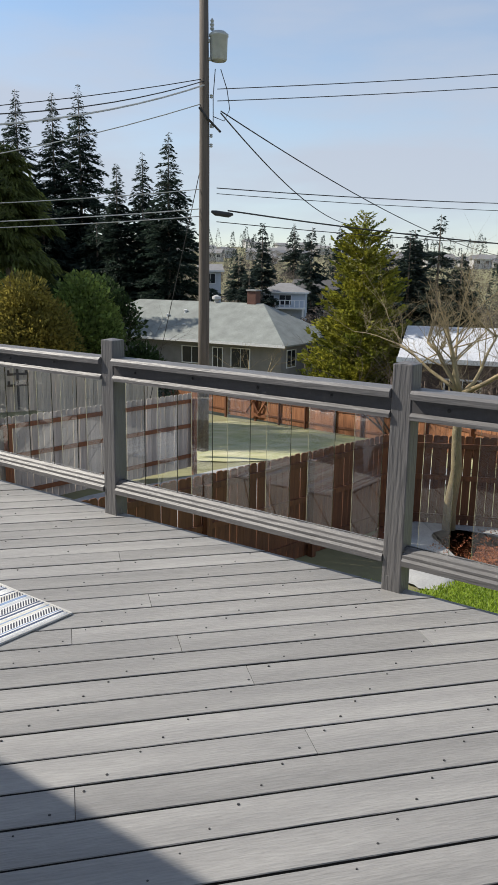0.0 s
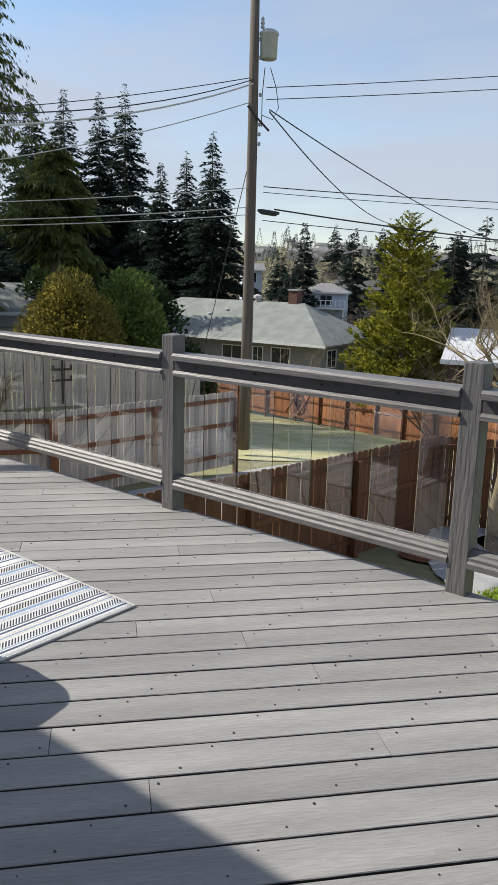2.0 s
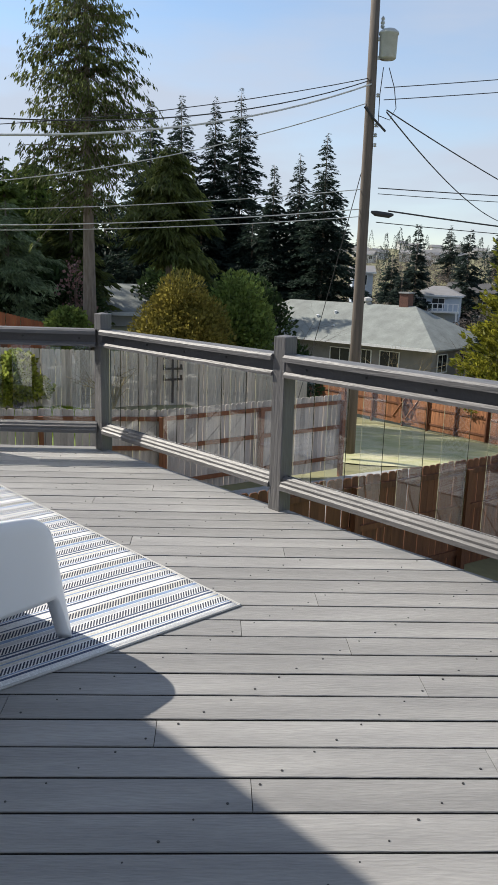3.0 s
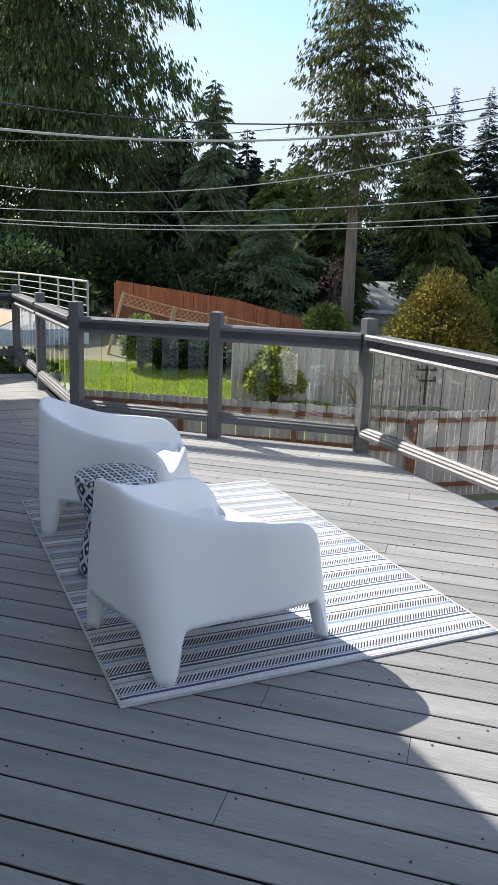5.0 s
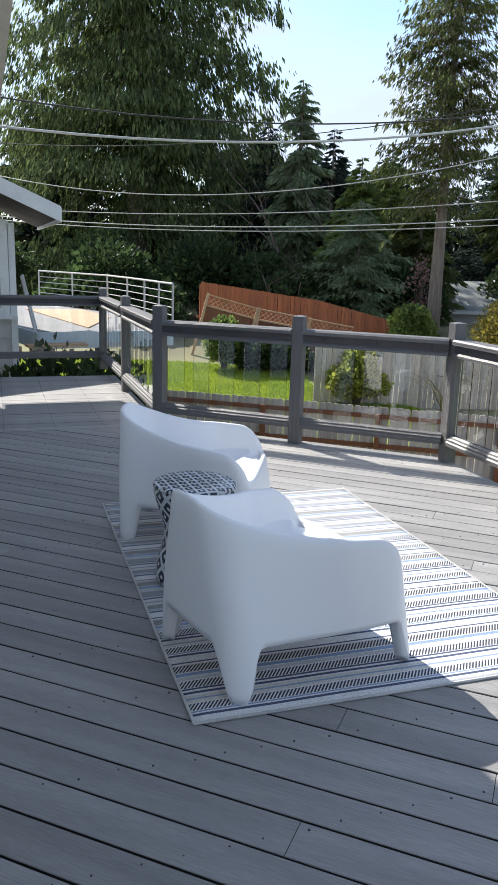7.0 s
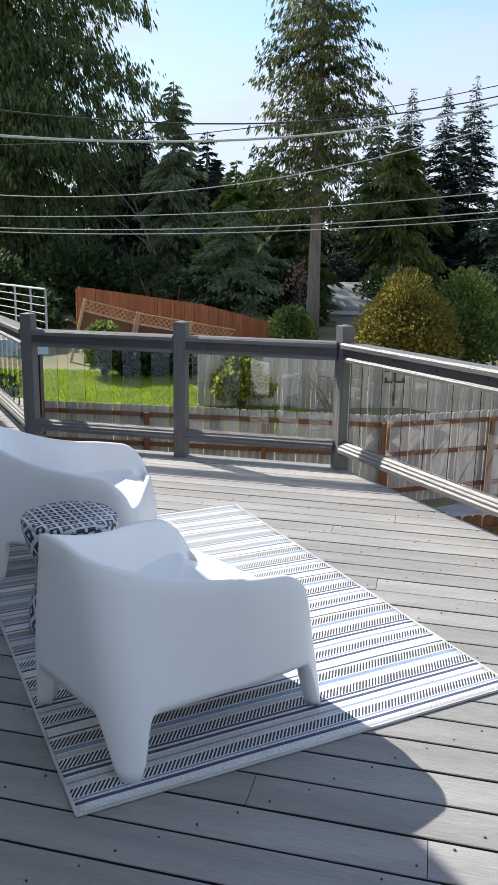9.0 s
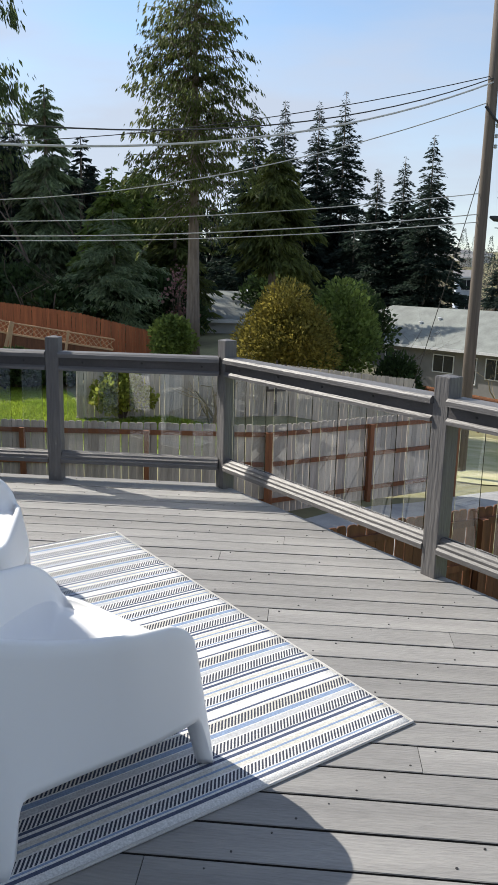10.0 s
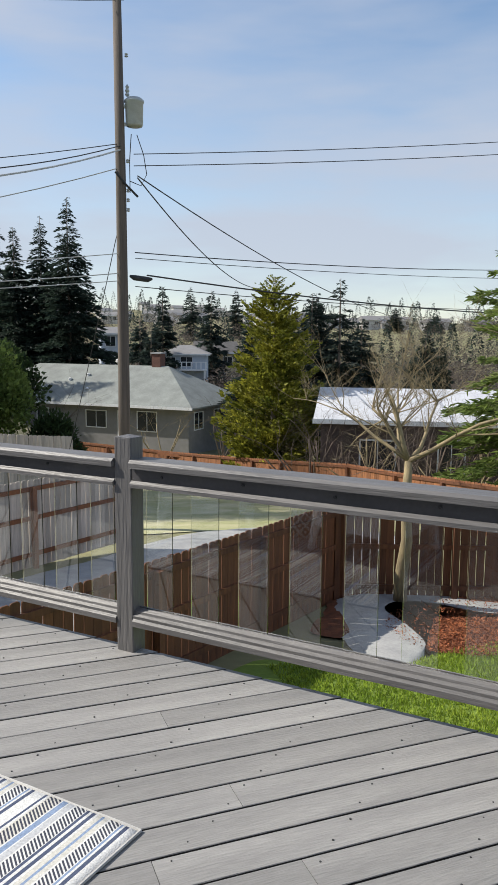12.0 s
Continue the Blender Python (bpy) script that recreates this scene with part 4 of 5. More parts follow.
# ---- trees ----
def conifer(name, label, x, y, top, radius, n, mat, start=0.15, power=0.8, droop=0.25, hang=0.4, spray=(0.3, 0.6), width=0.2,
            trunk=0.3, branches=150, seed=1, limbs=False, bark=BARK, category="tree", group="trees beyond the yard", kind="", inner=0.25, clump=0.5, vary=(0.6, 1.12), wander=0.2):
    r = np.random.default_rng(seed)
    z0 = ground_z(x, y)
    h = top - z0
    ob = thing(name, label, category, Matrix.Translation((x, y, z0)), group, kind)
    sway = [(0.02 * h * noise.noise((seed, i, 0)), 0.02 * h * noise.noise((seed, i, 9)), -0.3 + (h + 0.3) * i / 6) for i in range(7)]
    part("trunk", Build().tube(sway, [trunk * (1 - 0.93 * i / 6) for i in range(7)], 9), bark, ob, smooth=True)
    t = start + (1 - start) * np.sort(r.uniform(0, 1, branches) ** 0.9)
    az = np.arange(branches) * 2.39996 + r.normal(0, 0.5, branches)
    ln = radius * np.clip((1 - t) / (1 - start), 0.012, 1) ** power * r.uniform(vary[0], vary[1], branches) + 0.12
    low = np.clip((t - start) / 0.12, 0, 1)
    ln *= 0.55 + 0.45 * low
    rise = r.normal(0.0, wander, branches)
    pick = r.choice(branches, n, p=ln ** 1.25 / (ln ** 1.25).sum())
    s = r.beta(1.6, 1.0, n)
    s = np.where(r.uniform(size=n) < inner, r.uniform(0, 0.6, n), s)
    # sprays gather into tufts along a branch
    shift = r.uniform(0, 1, branches)[pick]
    tuft = (np.floor(s * 7 + shift) - shift + 0.5) / 7
    s = np.clip(s * (1 - clump) + tuft * clump, 0.02, 1.02)
    d = np.stack([np.cos(az[pick]), np.sin(az[pick]), np.zeros(n)], 1)
    perp = np.stack([-d[:, 1], d[:, 0], np.zeros(n)], 1)
    L = ln[pick]
    side = r.normal(0, 0.16, n) * L * (0.35 + 0.65 * s) * 0.8
    zz = t[pick] * h + (rise[pick] * s - droop * s ** 1.6) * L + r.normal(0, 0.05, n) * L * 0.5
    cx = np.interp(t[pick] * h, [q[2] for q in sway], [q[0] for q in sway])
    cy = np.interp(t[pick] * h, [q[2] for q in sway], [q[1] for q in sway])
    base = d * (s * L)[:, None] + perp * side[:, None]
    base[:, 0] += cx
    base[:, 1] += cy
    base[:, 2] = zz
    way = d * 0.8 + perp * r.normal(0, 0.55, n)[:, None]
    way[:, 2] += -hang + r.normal(0, 0.25, n)
    sl = r.uniform(spray[0], spray[1], n) * np.clip(0.4 + 0.9 * L / radius, 0.4, 1)
    part("crown", spray_mesh("crown", base, way, sl, sl * width * r.uniform(0.7, 1.3, n), mat, r), mat, ob)
    if limbs:
        b = Build()
        for i in range(0, branches):
            p0 = Vector((np.interp(t[i] * h, [q[2] for q in sway], [q[0] for q in sway]), np.interp(t[i] * h, [q[2] for q in sway], [q[1] for q in sway]), t[i] * h))
            e = Vector((math.cos(az[i]), math.sin(az[i]), 0)) * ln[i]
            b.tube([p0, p0 + e * 0.5 + Vector((0, 0, (rise[i] * 0.5 - droop * 0.33) * ln[i])), p0 + e * 0.95 + Vector((0, 0, (rise[i] - droop) * ln[i]))],
                   [0.012 + 0.02 * ln[i] / radius, 0.012 + 0.01 * ln[i] / radius, 0.006], 4)
        part("limb_work", b, bark, ob)
    return ob


def bush(name, label, x, y, top, radius, n, mat, leaf=(0.1, 0.22), seed=1, lumps=9, width=0.35, category="bush", bark=TWIG, sink=0.0, upright=0.4, zbase=None):
    r = np.random.default_rng(seed)
    z0 = ground_z(x, y) if zbase is None else zbase
    h = top - z0
    ob = thing(name, label, category, Matrix.Translation((x, y, z0)), "shrubs in the yards")
    b = Build()
    cs, rad = [], []
    for i in range(lumps):
        a = 2.4 * i + r.uniform(-0.4, 0.4)
        q = (i / lumps) ** 0.6
        c = np.array([math.cos(a) * radius * 0.55 * q, math.sin(a) * radius * 0.55 * q, h * (0.76 - 0.38 * q + r.uniform(-0.1, 0.06))])
        cs.append(c)
        rad.append(np.array([radius * r.uniform(0.42, 0.62), radius * r.uniform(0.42, 0.62), h * r.uniform(0.17, 0.3)]))
        b.tube([(0, 0, -0.1), (c[0] * 0.4, c[1] * 0.4, c[2] * 0.5), tuple(c)], [0.05, 0.035, 0.01], 5)
    cs, rad = np.array(cs), np.array(rad)
    k = r.integers(0, lumps, n)
    v = r.normal(size=(n, 3))
    v /= np.linalg.norm(v, axis=1, keepdims=True)
    v *= r.uniform(0.35, 1.08, n)[:, None] ** 0.6
    base = cs[k] + v * rad[k]
    base[:, 2] = np.maximum(base[:, 2], 0.05)
    way = v + r.normal(0, 0.5, (n, 3))
    way[:, 2] += upright
    sl = r.uniform(leaf[0], leaf[1], n)
    part("stems", b, bark, ob)
    part("crown", spray_mesh("crown", base, way, sl, sl * width, mat, r), mat, ob)
    return ob


def bare_tree(name, label, x, y, height, spread, depth, r0, mat, seed=1, base_z=None, fork=0.3, twig_mat=None, category="bare tree", stems=1, up=0.35, knobs=False):
    rr = random.Random(seed)
    z0 = ground_z(x, y) if base_z is None else base_z
    ob = thing(name, label, category, Matrix.Translation((x, y, z0)), "bare trees and shrubs")
    trunk, twigs = Build(), Build()

    def grow(p, d, ln, r, lev):
        pts, rad = [p], [r]
        for i in range(4):
            d = (d + Vector((rr.gauss(0, 0.13), rr.gauss(0, 0.13), rr.gauss(0.02, 0.08)))).normalized()
            p = p + d * ln / 4
            pts.append(p)
            rad.append(r * (1 - 0.13 * (i + 1)))
        (trunk if lev < 2 else twigs).tube(pts, rad, 8 if lev == 0 else (6 if lev == 1 else 4))
        if lev >= depth:
            return
        for _ in range(((8, 6, 6)[lev] if lev < 3 else 9) if knobs else (rr.randint(3, 4) if lev else rr.randint(4, 6))):
            q = rr.choice(pts[2:]) if lev else pts[rr.choice((3, 4, 4))]
            nd = (d * 0.5 + Vector((rr.gauss(0, 1), rr.gauss(0, 1), rr.gauss(up, 0.45))).normalized() * 0.85).normalized()
            if knobs:
                grow(q, nd, ln * rr.uniform(0.3, 0.62) * (spread if lev == 0 else 1.15), rad[-1] * rr.uniform(0.5, 0.8), lev + 1)
            else:
                grow(q, nd, ln * rr.uniform(0.45, 0.8) * (spread if lev == 0 else 0.9), rad[-1] * rr.uniform(0.42, 0.65), lev + 1)

    for s in range(stems):
        lean = Vector((rr.gauss(0, 0.04 if stems == 1 else 0.45), rr.gauss(0, 0.04 if stems == 1 else 0.45), 1)).normalized()
        grow(Vector((rr.gauss(0, 0.1), rr.gauss(0, 0.1), -0.1)) if stems > 1 else Vector((0, 0, -0.1)), lean, height * fork, r0, 0 if stems == 1 else 1)
    if trunk.v:
        part("trunk", trunk, mat, ob, smooth=True)
    if twigs.v:
        part("twig_growth", twigs, twig_mat or mat, ob)
    return ob


# dark firs beyond the neighbour's roof
for i, (fx, fy, ft, fr, fd) in enumerate([(-3.44, 69.9, 15.9, 2.9, 12000), (-0.56, 70.0, 15.8, 2.7, 12000), (1.55, 68.0, 16.2, 3.0, 14000),
                                      (4.06, 61.9, 9.5, 1.9, 9000), (6.0, 61.7, 10.4, 2.2, 10000), (7.7, 59.5, 11.5, 2.8, 14000), (-4.9, 56.5, 12.6, 2.2, 9000)]):
    k = 1.32
    conifer("fir_tree", "tall dark green fir tree beyond the roofs", fx * k, fy * k, (ft - 1.45) * k + 1.45, fr * k * 1.7, int(fd * 2.6), FIR, start=0.03, power=0.95, droop=0.3, hang=0.25, spray=(0.35, 0.8), width=0.13, trunk=0.3, branches=420, seed=20 + i, clump=0.25, vary=(0.5, 1.15))
# lower dark wood behind them
for i, (fx, fy, ft, fr) in enumerate([(-12, 84, 9, 5), (-8, 82, 8, 4.6), (-2, 86, 9, 4.6), (3.4, 84, 6.5, 4.2), (-17, 74, 11, 5), (-24, 70, 11, 5.5)]):
    conifer("fir_tree", "dense dark fir in the wood behind", fx, fy, ft, fr, 9000, FIR, start=0.02, power=0.5, droop=0.25, hang=0.4, spray=(0.5, 1.1), width=0.14, trunk=0.3, branches=180, seed=60 + i)
# tall open-crowned tree with a bare trunk
conifer("cedar_tree", "tall open-crowned cedar with a bare pale trunk", -5.35, 32.35, 13.4, 3.0, 26000, CEDARLEAF, start=0.36, power=0.36, droop=0.15, hang=1.5, spray=(0.1, 0.28), width=0.14, trunk=0.32, branches=330, wander=0.42, seed=3, limbs=True, inner=0.05, clump=0.6, vary=(0.35, 1.2))
conifer("cedar_tree", "green cedar standing close behind another", -2.6, 40.5, 7.4, 2.8, 15000, CEDARLEAF, start=0.42, power=0.55, droop=0.3, hang=0.9, spray=(0.3, 0.65), width=0.12, trunk=0.3, branches=150, seed=4)
# the great cedar
conifer("cedar_tree", "massive dark drooping western cedar", -28.8, 49.2, 36, 12.2, 150000, CEDARDARK, start=0.07, power=0.26, droop=0.42, hang=2.0, spray=(0.22, 0.62), width=0.13, trunk=1.1, branches=420, wander=0.3, seed=5, limbs=True, inner=0.1, clump=0.7, vary=(0.6, 1.1))
conifer("cedar_tree", "dark cedar with a pointed crown behind", -15.7, 45, 11.4, 2.8, 16000, SPRUCE, start=0.05, power=0.6, droop=0.3, hang=0.8, spray=(0.35, 0.75), width=0.12, trunk=0.35, branches=160, seed=7)
conifer("fir_tree", "slender fir between the cedars", -14.9, 49, 9.4, 2.6, 8000, FIR, start=0.05, power=0.7, droop=0.2, hang=0.4, spray=(0.4, 0.8), width=0.18, trunk=0.3, branches=140, seed=8)
conifer("fir_tree", "grey-green fir between the cedars", -11.2, 42, 6.8, 2.6, 11000, GREEN, start=0.05, power=0.7, droop=0.25, hang=0.4, spray=(0.3, 0.7), width=0.18, trunk=0.25, branches=140, seed=9)
for i, (fx, fy, ft, fr, fm) in enumerate([(-18.5, 47, 9.5, 3.2, FIR), (-10.5, 46, 8.0, 2.8, GREEN), (-8.2, 44, 6.8, 2.6, CEDARLEAF), (-40, 58, 18, 6, CEDARLEAF), (-45, 50, 18, 6, CEDARLEAF)]):
    conifer("fir_tree", "mixed evergreen in the belt of trees", fx, fy, ft, fr, 9000, fm, start=0.04, power=0.65, droop=0.25, hang=0.6, spray=(0.3, 0.7), width=0.11, trunk=0.25, branches=170, seed=110 + i, clump=0.4)
for i, (fx, fy, ft, fr) in enumerate([(-24, 37, 2.6, 3.2), (-18.5, 38, 2.4, 3.2), (-15, 38.5, 2.0, 3.0), (-8.2, 38.5, 1.6, 2.6), (-28, 32, 2.8, 3.4), (-2.5, 47, 2.0, 3.0), (2, 50, 1.5, 3.0)]):
    bush("hedge_shrub", "dense dark evergreen undergrowth behind the fences", fx, fy, ft, fr, 6000, DARKLEAF, (0.18, 0.4), 40 + i, 10, 0.3)
# dark wood filling in below the great cedar
for i, (fx, fy, ft, fr) in enumerate([(-34, 60, 12, 5.5), (-27, 63, 11, 5.5), (-23, 57, 10, 5), (-40, 54, 13, 6), (-18, 60, 9, 5), (-47, 45, 14, 6)]):
    conifer("fir_tree", "dense dark fir in the wood behind", fx, fy, ft, fr, 11000, FIR, start=0.02, power=0.45, droop=0.25, hang=0.5, spray=(0.5, 1.1), width=0.15, trunk=0.3, branches=180, seed=160 + i)
# low spreading spruce
conifer("spruce_tree", "broad grey-green spruce with layered drooping branches", -10.0, 37.6, 4.3, 3.9, 34000, SPRUCE, start=0.03, power=0.6, droop=0.3, hang=0.55, spray=(0.16, 0.4), width=0.11, trunk=0.25, branches=150, seed=10, clump=0.85)
# yellow-green cypress by the back fence
conifer("cypress_tree", "bushy yellow-green cypress behind the back fence", 13.4, 34.2, 4.2, 2.8, 46000, CYPRESS, start=0.02, power=0.55, droop=-0.45, hang=-0.5, spray=(0.12, 0.3), width=0.2, trunk=0.22, branches=300, seed=11, clump=0.5, inner=0.15)
# firs to the right of it
for i, (fx, fy, ft, fr) in enumerate([(24.4, 57.5, 4.3, 2.6), (27.2, 54.3, 6.0, 2.8), (25.4, 55.5, 4.9, 2.3), (29.5, 55, 3.2, 2.6), (21.2, 58, 2.8, 2.4), (31.5, 50, 0.6, 2.6)]):
    conifer("fir_tree", "dark green fir beyond the bare tree", fx, fy, ft, fr, 9000, FARFIR, start=0.04, power=0.75, droop=0.15, hang=0.2, spray=(0.35, 0.8), width=0.12, trunk=0.25, branches=140, seed=80 + i)
conifer("fir_tree", "green fir with long layered boughs", 17.0, 21.3, 6.3, 3.0, 18000, GREEN, start=0.05, power=0.6, droop=0.18, hang=0.15, spray=(0.2, 0.45), width=0.1, trunk=0.25, branches=110, seed=91, clump=0.7, limbs=True)

# lone firs standing on the valley side
for i, (fx, fy, ft, fr) in enumerate([(26.5, 105.5, 8.3, 2.6), (20.6, 93.6, 4.0, 2.8), (36.0, 113.2, 8.5, 3.6), (20.7, 88.4, 2.3, 3.2), (46.6, 71.8, 2.1, 2.2), (49.5, 73.4, 0.6, 2.4), (73.5, 250.2, 18.1, 5.0), (91.1, 255.0, 18.1, 4.0), (155.7, 257.1, 13.2, 3.5), (168.0, 249.2, 10.1, 4.5), (26.4, 56.9, 5.0, 2.4)]):
    conifer("fir_tree", "dark lone fir on the valley side", fx, fy, ft, fr, 7000, FARFIR, start=0.04, power=0.8, droop=0.2, hang=0.25, spray=(0.5, 1.1), width=0.14, trunk=0.3, branches=150, seed=140 + i)

bush("golden_bush", "large rounded golden-green evergreen bush", -1.4, 28.4, 1.25, 1.95, 26000, GOLD, (0.08, 0.2), 1, 15, 0.25)
bush("green_tree", "broad-leaved green small tree", 0.65, 31.2, 1.65, 1.75, 14000, GREEN, (0.11, 0.24), 2, 13, 0.34, "small tree")
bush("green_bush", "bright green rounded shrub by the trunk", -5.9, 30.8, 0.1, 1.05, 5000, GREEN, (0.1, 0.2), 3, 8, 0.4)
bush("dark_shrub", "dark green conifer shrub beside the grey house", 2.8, 29.8, -1.2, 1.2, 5000, DARKLEAF, (0.12, 0.26), 4, 8, 0.25)
bush("yellow_laurel", "yellow-flecked leafy shrub in front of the fence", -5.8, 22.3, -0.95, 1.0, 5200, LAUREL, (0.08, 0.17), 5, 8, 0.4)
bush("garden_shrub", "dark leafy shrub along the far fence", -17.4, 29.6, -0.1, 2.0, 8000, DARKLEAF, (0.14, 0.28), 7, 10, 0.36)
bush("garden_shrub", "dense dark undergrowth below the cedars", -19.5, 30.5, 1.6, 3.2, 9000, DARKLEAF, (0.2, 0.4), 8, 10, 0.36)
bush("garden_shrub", "dense dark undergrowth below the spruce", -12.2, 36.5, 1.0, 3.0, 9000, DARKLEAF, (0.2, 0.4), 9, 10, 0.36)
bush("garden_shrub", "green shrub below the side railing", -8.6, 9.6, -0.35, 1.5, 6000, GREEN, (0.09, 0.18), 12, 9, 0.38)
bush("garden_shrub", "dark leafy shrub at the foot of the lattice fence", -10.22, 25.65, -1.16, 1.1, 6000, DARKLEAF, (0.1, 0.2), 15, 9, 0.36)
bush("garden_shrub", "dark leafy shrub at the foot of the lattice fence", -9.53, 26.44, -1.34, 1.2, 6000, DARKLEAF, (0.1, 0.2), 16, 9, 0.36)
bush("garden_shrub", "green leafy shrub at the foot of the lattice fence", -11.43, 25.14, -0.33, 0.8, 4000, GREEN, (0.1, 0.2), 17, 9, 0.36)
for i, (fx, fy, ft) in enumerate([(-6.86, 9.18, 0.01), (-6.58, 9.97, -0.04), (-7.11, 8.61, 0.1)]):
    bush("garden_shrub", "dark leafy shrub under the terrace", fx, fy, ft, 1.2, 6000, DARKLEAF, (0.09, 0.18), 18 + i, 9, 0.38)
bush("blossom_shrub", "pink-blossomed shrub behind the trunk", -6.6, 36.5, 2.1, 0.9, 330, PINK, (0.1, 0.22), 13, 7, 0.4)

bare_tree("pollarded_tree", "cut-back bare tree with pale mossy trunk", 6.75, 12.35, 5.2, 1.1, 4, 0.135, PALE, 14, ground_z(6.75, 12.35), 0.54, knobs=True, up=0.55)
bare_tree("bare_shrub", "tangled bare shrub behind the back fence", 12.9, 28.6, 6.6, 0.9, 4, 0.045, TWIG, 5, None, 0.42, stems=9, category="shrub")
bare_tree("bare_shrub", "tangled bare shrub behind the back fence", 15.0, 25.4, 6.4, 0.9, 4, 0.045, TWIG, 6, None, 0.42, stems=9, category="shrub")
bare_tree("bare_shrub", "small bare tree in front of the grey house", 12.4, 50.5, 6.6, 0.9, 4, 0.06, PALE, 7, None, 0.45, stems=4, category="shrub")
bare_tree("bare_shrub", "bare brown shrub at the house corner", 17.4, 53.0, 6.8, 0.9, 4, 0.06, TWIG, 8, None, 0.45, stems=8, category="shrub")
bare_tree("bare_shrub", "bare twiggy shrub by the green tree", 2.5, 32.0, 5.6, 0.9, 4, 0.045, TWIG, 9, None, 0.45, stems=5, category="shrub")
bare_tree("bare_shrub", "leafless grey shrub among the cedars", -12.8, 35.8, 6.2, 0.9, 4, 0.05, TWIG, 10, None, 0.5, stems=6, category="shrub")


for i, (fx, fy) in enumerate([(15.6, 24.2), (17.6, 22.4), (14.4, 29.6), (16.6, 26.0)]):
    bare_tree("bare_shrub", "tangled bare shrub behind the back fence", fx, fy, 6.4, 0.9, 4, 0.04, TWIG, 50 + i, None, 0.42, stems=9, category="shrub")
for i, (fx, fy, fh) in enumerate([(24, 92, 7.5), (27.5, 95, 6.5), (31, 96, 7.5), (35, 100, 7.5), (38, 98, 8), (20.5, 93, 8)]):
    bare_tree("bare_tree", "bare brown tree below the far houses", fx, fy, fh, 0.9, 4, 0.1, TWIG, 70 + i, None, 0.45, stems=6)
bare_tree("bare_tree", "tall leafless brown tree between the cedars", -13.2, 41.5, 13.5, 0.9, 4, 0.14, TWIG, 81, None, 0.45, stems=3, up=0.7)
for i, (fx, fy) in enumerate([(14.6, 27.2), (17.0, 24.0), (18.6, 21.4)]):
    bare_tree("bare_shrub", "tangled bare shrub behind the back fence", fx, fy, 6.8, 0.9, 4, 0.045, PALE, 90 + i, None, 0.42, stems=7, category="shrub")

DARKSIDE = material("dark_red_siding", (0.09, 0.06, 0.055), 0.8, (0.06, 0.045, 0.04), scale=2, bump=0.2)


# ---- neighbouring houses ----
def window(parent, m, w, h):
    """A window in the plane y = 0 of m, facing -y."""
    win = part("window", Build().box((-w / 2, 0.02, -h / 2), (w / 2, 0.04, h / 2)), PANE, parent, "dark glazed window", m=m)
    t = 0.07
    b = Build().box((-w / 2 - t, -0.03, -h / 2 - t), (w / 2 + t, 0.03, -h / 2)).box((-w / 2 - t, -0.03, h / 2), (w / 2 + t, 0.03, h / 2 + t))
    b.box((-w / 2 - t, -0.03, -h / 2), (-w / 2, 0.03, h / 2)).box((w / 2, -0.03, -h / 2), (w / 2 + t, 0.03, h / 2)).box((-0.02, -0.01, -h / 2), (0.02, 0.03, h / 2))
    part("window_frame", b, TRIM, win)
    return win


def hip_house(name, label, corner, turn, length, depth, wall_h, eave_z, rise, wall_mat, roof_mat, hip=0.5, over=0.5, windows=(), side_windows=(), gable=False):
    """corner: front-left wall corner in plan; x runs along the front, y to the back."""
    m = Matrix.Translation((corner[0], corner[1], eave_z)) @ Matrix.Rotation(turn, 4, "Z")
    h = thing(name, label, "house", m, "houses around")
    wall = part("wall", Build().box((0, 0, -wall_h), (length, depth, 0)), wall_mat, h)
    inset = 0.0 if gable else depth * hip
    lo = [(-over, -over, -0.05), (length + over, -over, -0.05), (length + over, depth + over, -0.05), (-over, depth + over, -0.05)]
    rd = [(inset - over * (1 if gable else 0.2), depth / 2, rise), (length - inset + over * (1 if gable else 0.2), depth / 2, rise)]
    up = [(x, y, z + 0.12) for x, y, z in lo]
    vs = lo + up + rd
    fs = [(3, 2, 1, 0), (0, 1, 5, 4), (1, 2, 6, 5), (2, 3, 7, 6), (3, 0, 4, 7), (4, 5, 9, 8), (5, 6, 9), (6, 7, 8, 9), (7, 4, 8)]
    part("roof", Build().add(vs, fs), roof_mat, h)
    part("fascia", Build().box((-over - 0.02, -over - 0.04, -0.1), (length + over + 0.02, -over - 0.005, 0.1)), TRIM, h, "pale eave board")
    for x, z, w, hh in windows:
        window(h, Matrix.Translation((x, -0.045, z)), w, hh)
    for y, z, w, hh in side_windows:
        window(h, Matrix.Translation((length + 0.045, y, z)) @ Matrix.Rotation(radians(90), 4, "Z"), w, hh)
    return h


t1 = radians(-45)
h1 = hip_house("grey_house", "single-storey grey house with hipped shingle roof", (0.5, 73.3), t1, 22.1, 9.0, 4.2, -3.9, 3.0, SIDING, SHINGLE, 0.5, 0.7,
               windows=[(8.2, -1.1, 1.1, 1.1), (13.6, -1.2, 1.9, 1.3), (16.2, -1.5, 0.9, 2.0), (18.4, -1.2, 1.7, 1.5)], side_windows=[(1.6, -1.1, 1.4, 1.3), (5, -1.1, 1.4, 1.3)])
chim = part("chimney", Build().box((16.25, 4.3, 2.0), (17.1, 5.1, 4.0)), BRICK, h1, "red brick chimney", bevel=0.02)
part("chimney_cap", Build().box((16.18, 4.22, 4.0), (17.17, 5.18, 4.12)), GRAVEL, chim)
part("flashing", Build().box((16.1, 4.05, 2.4), (17.25, 4.3, 2.75)), TRIM, chim)
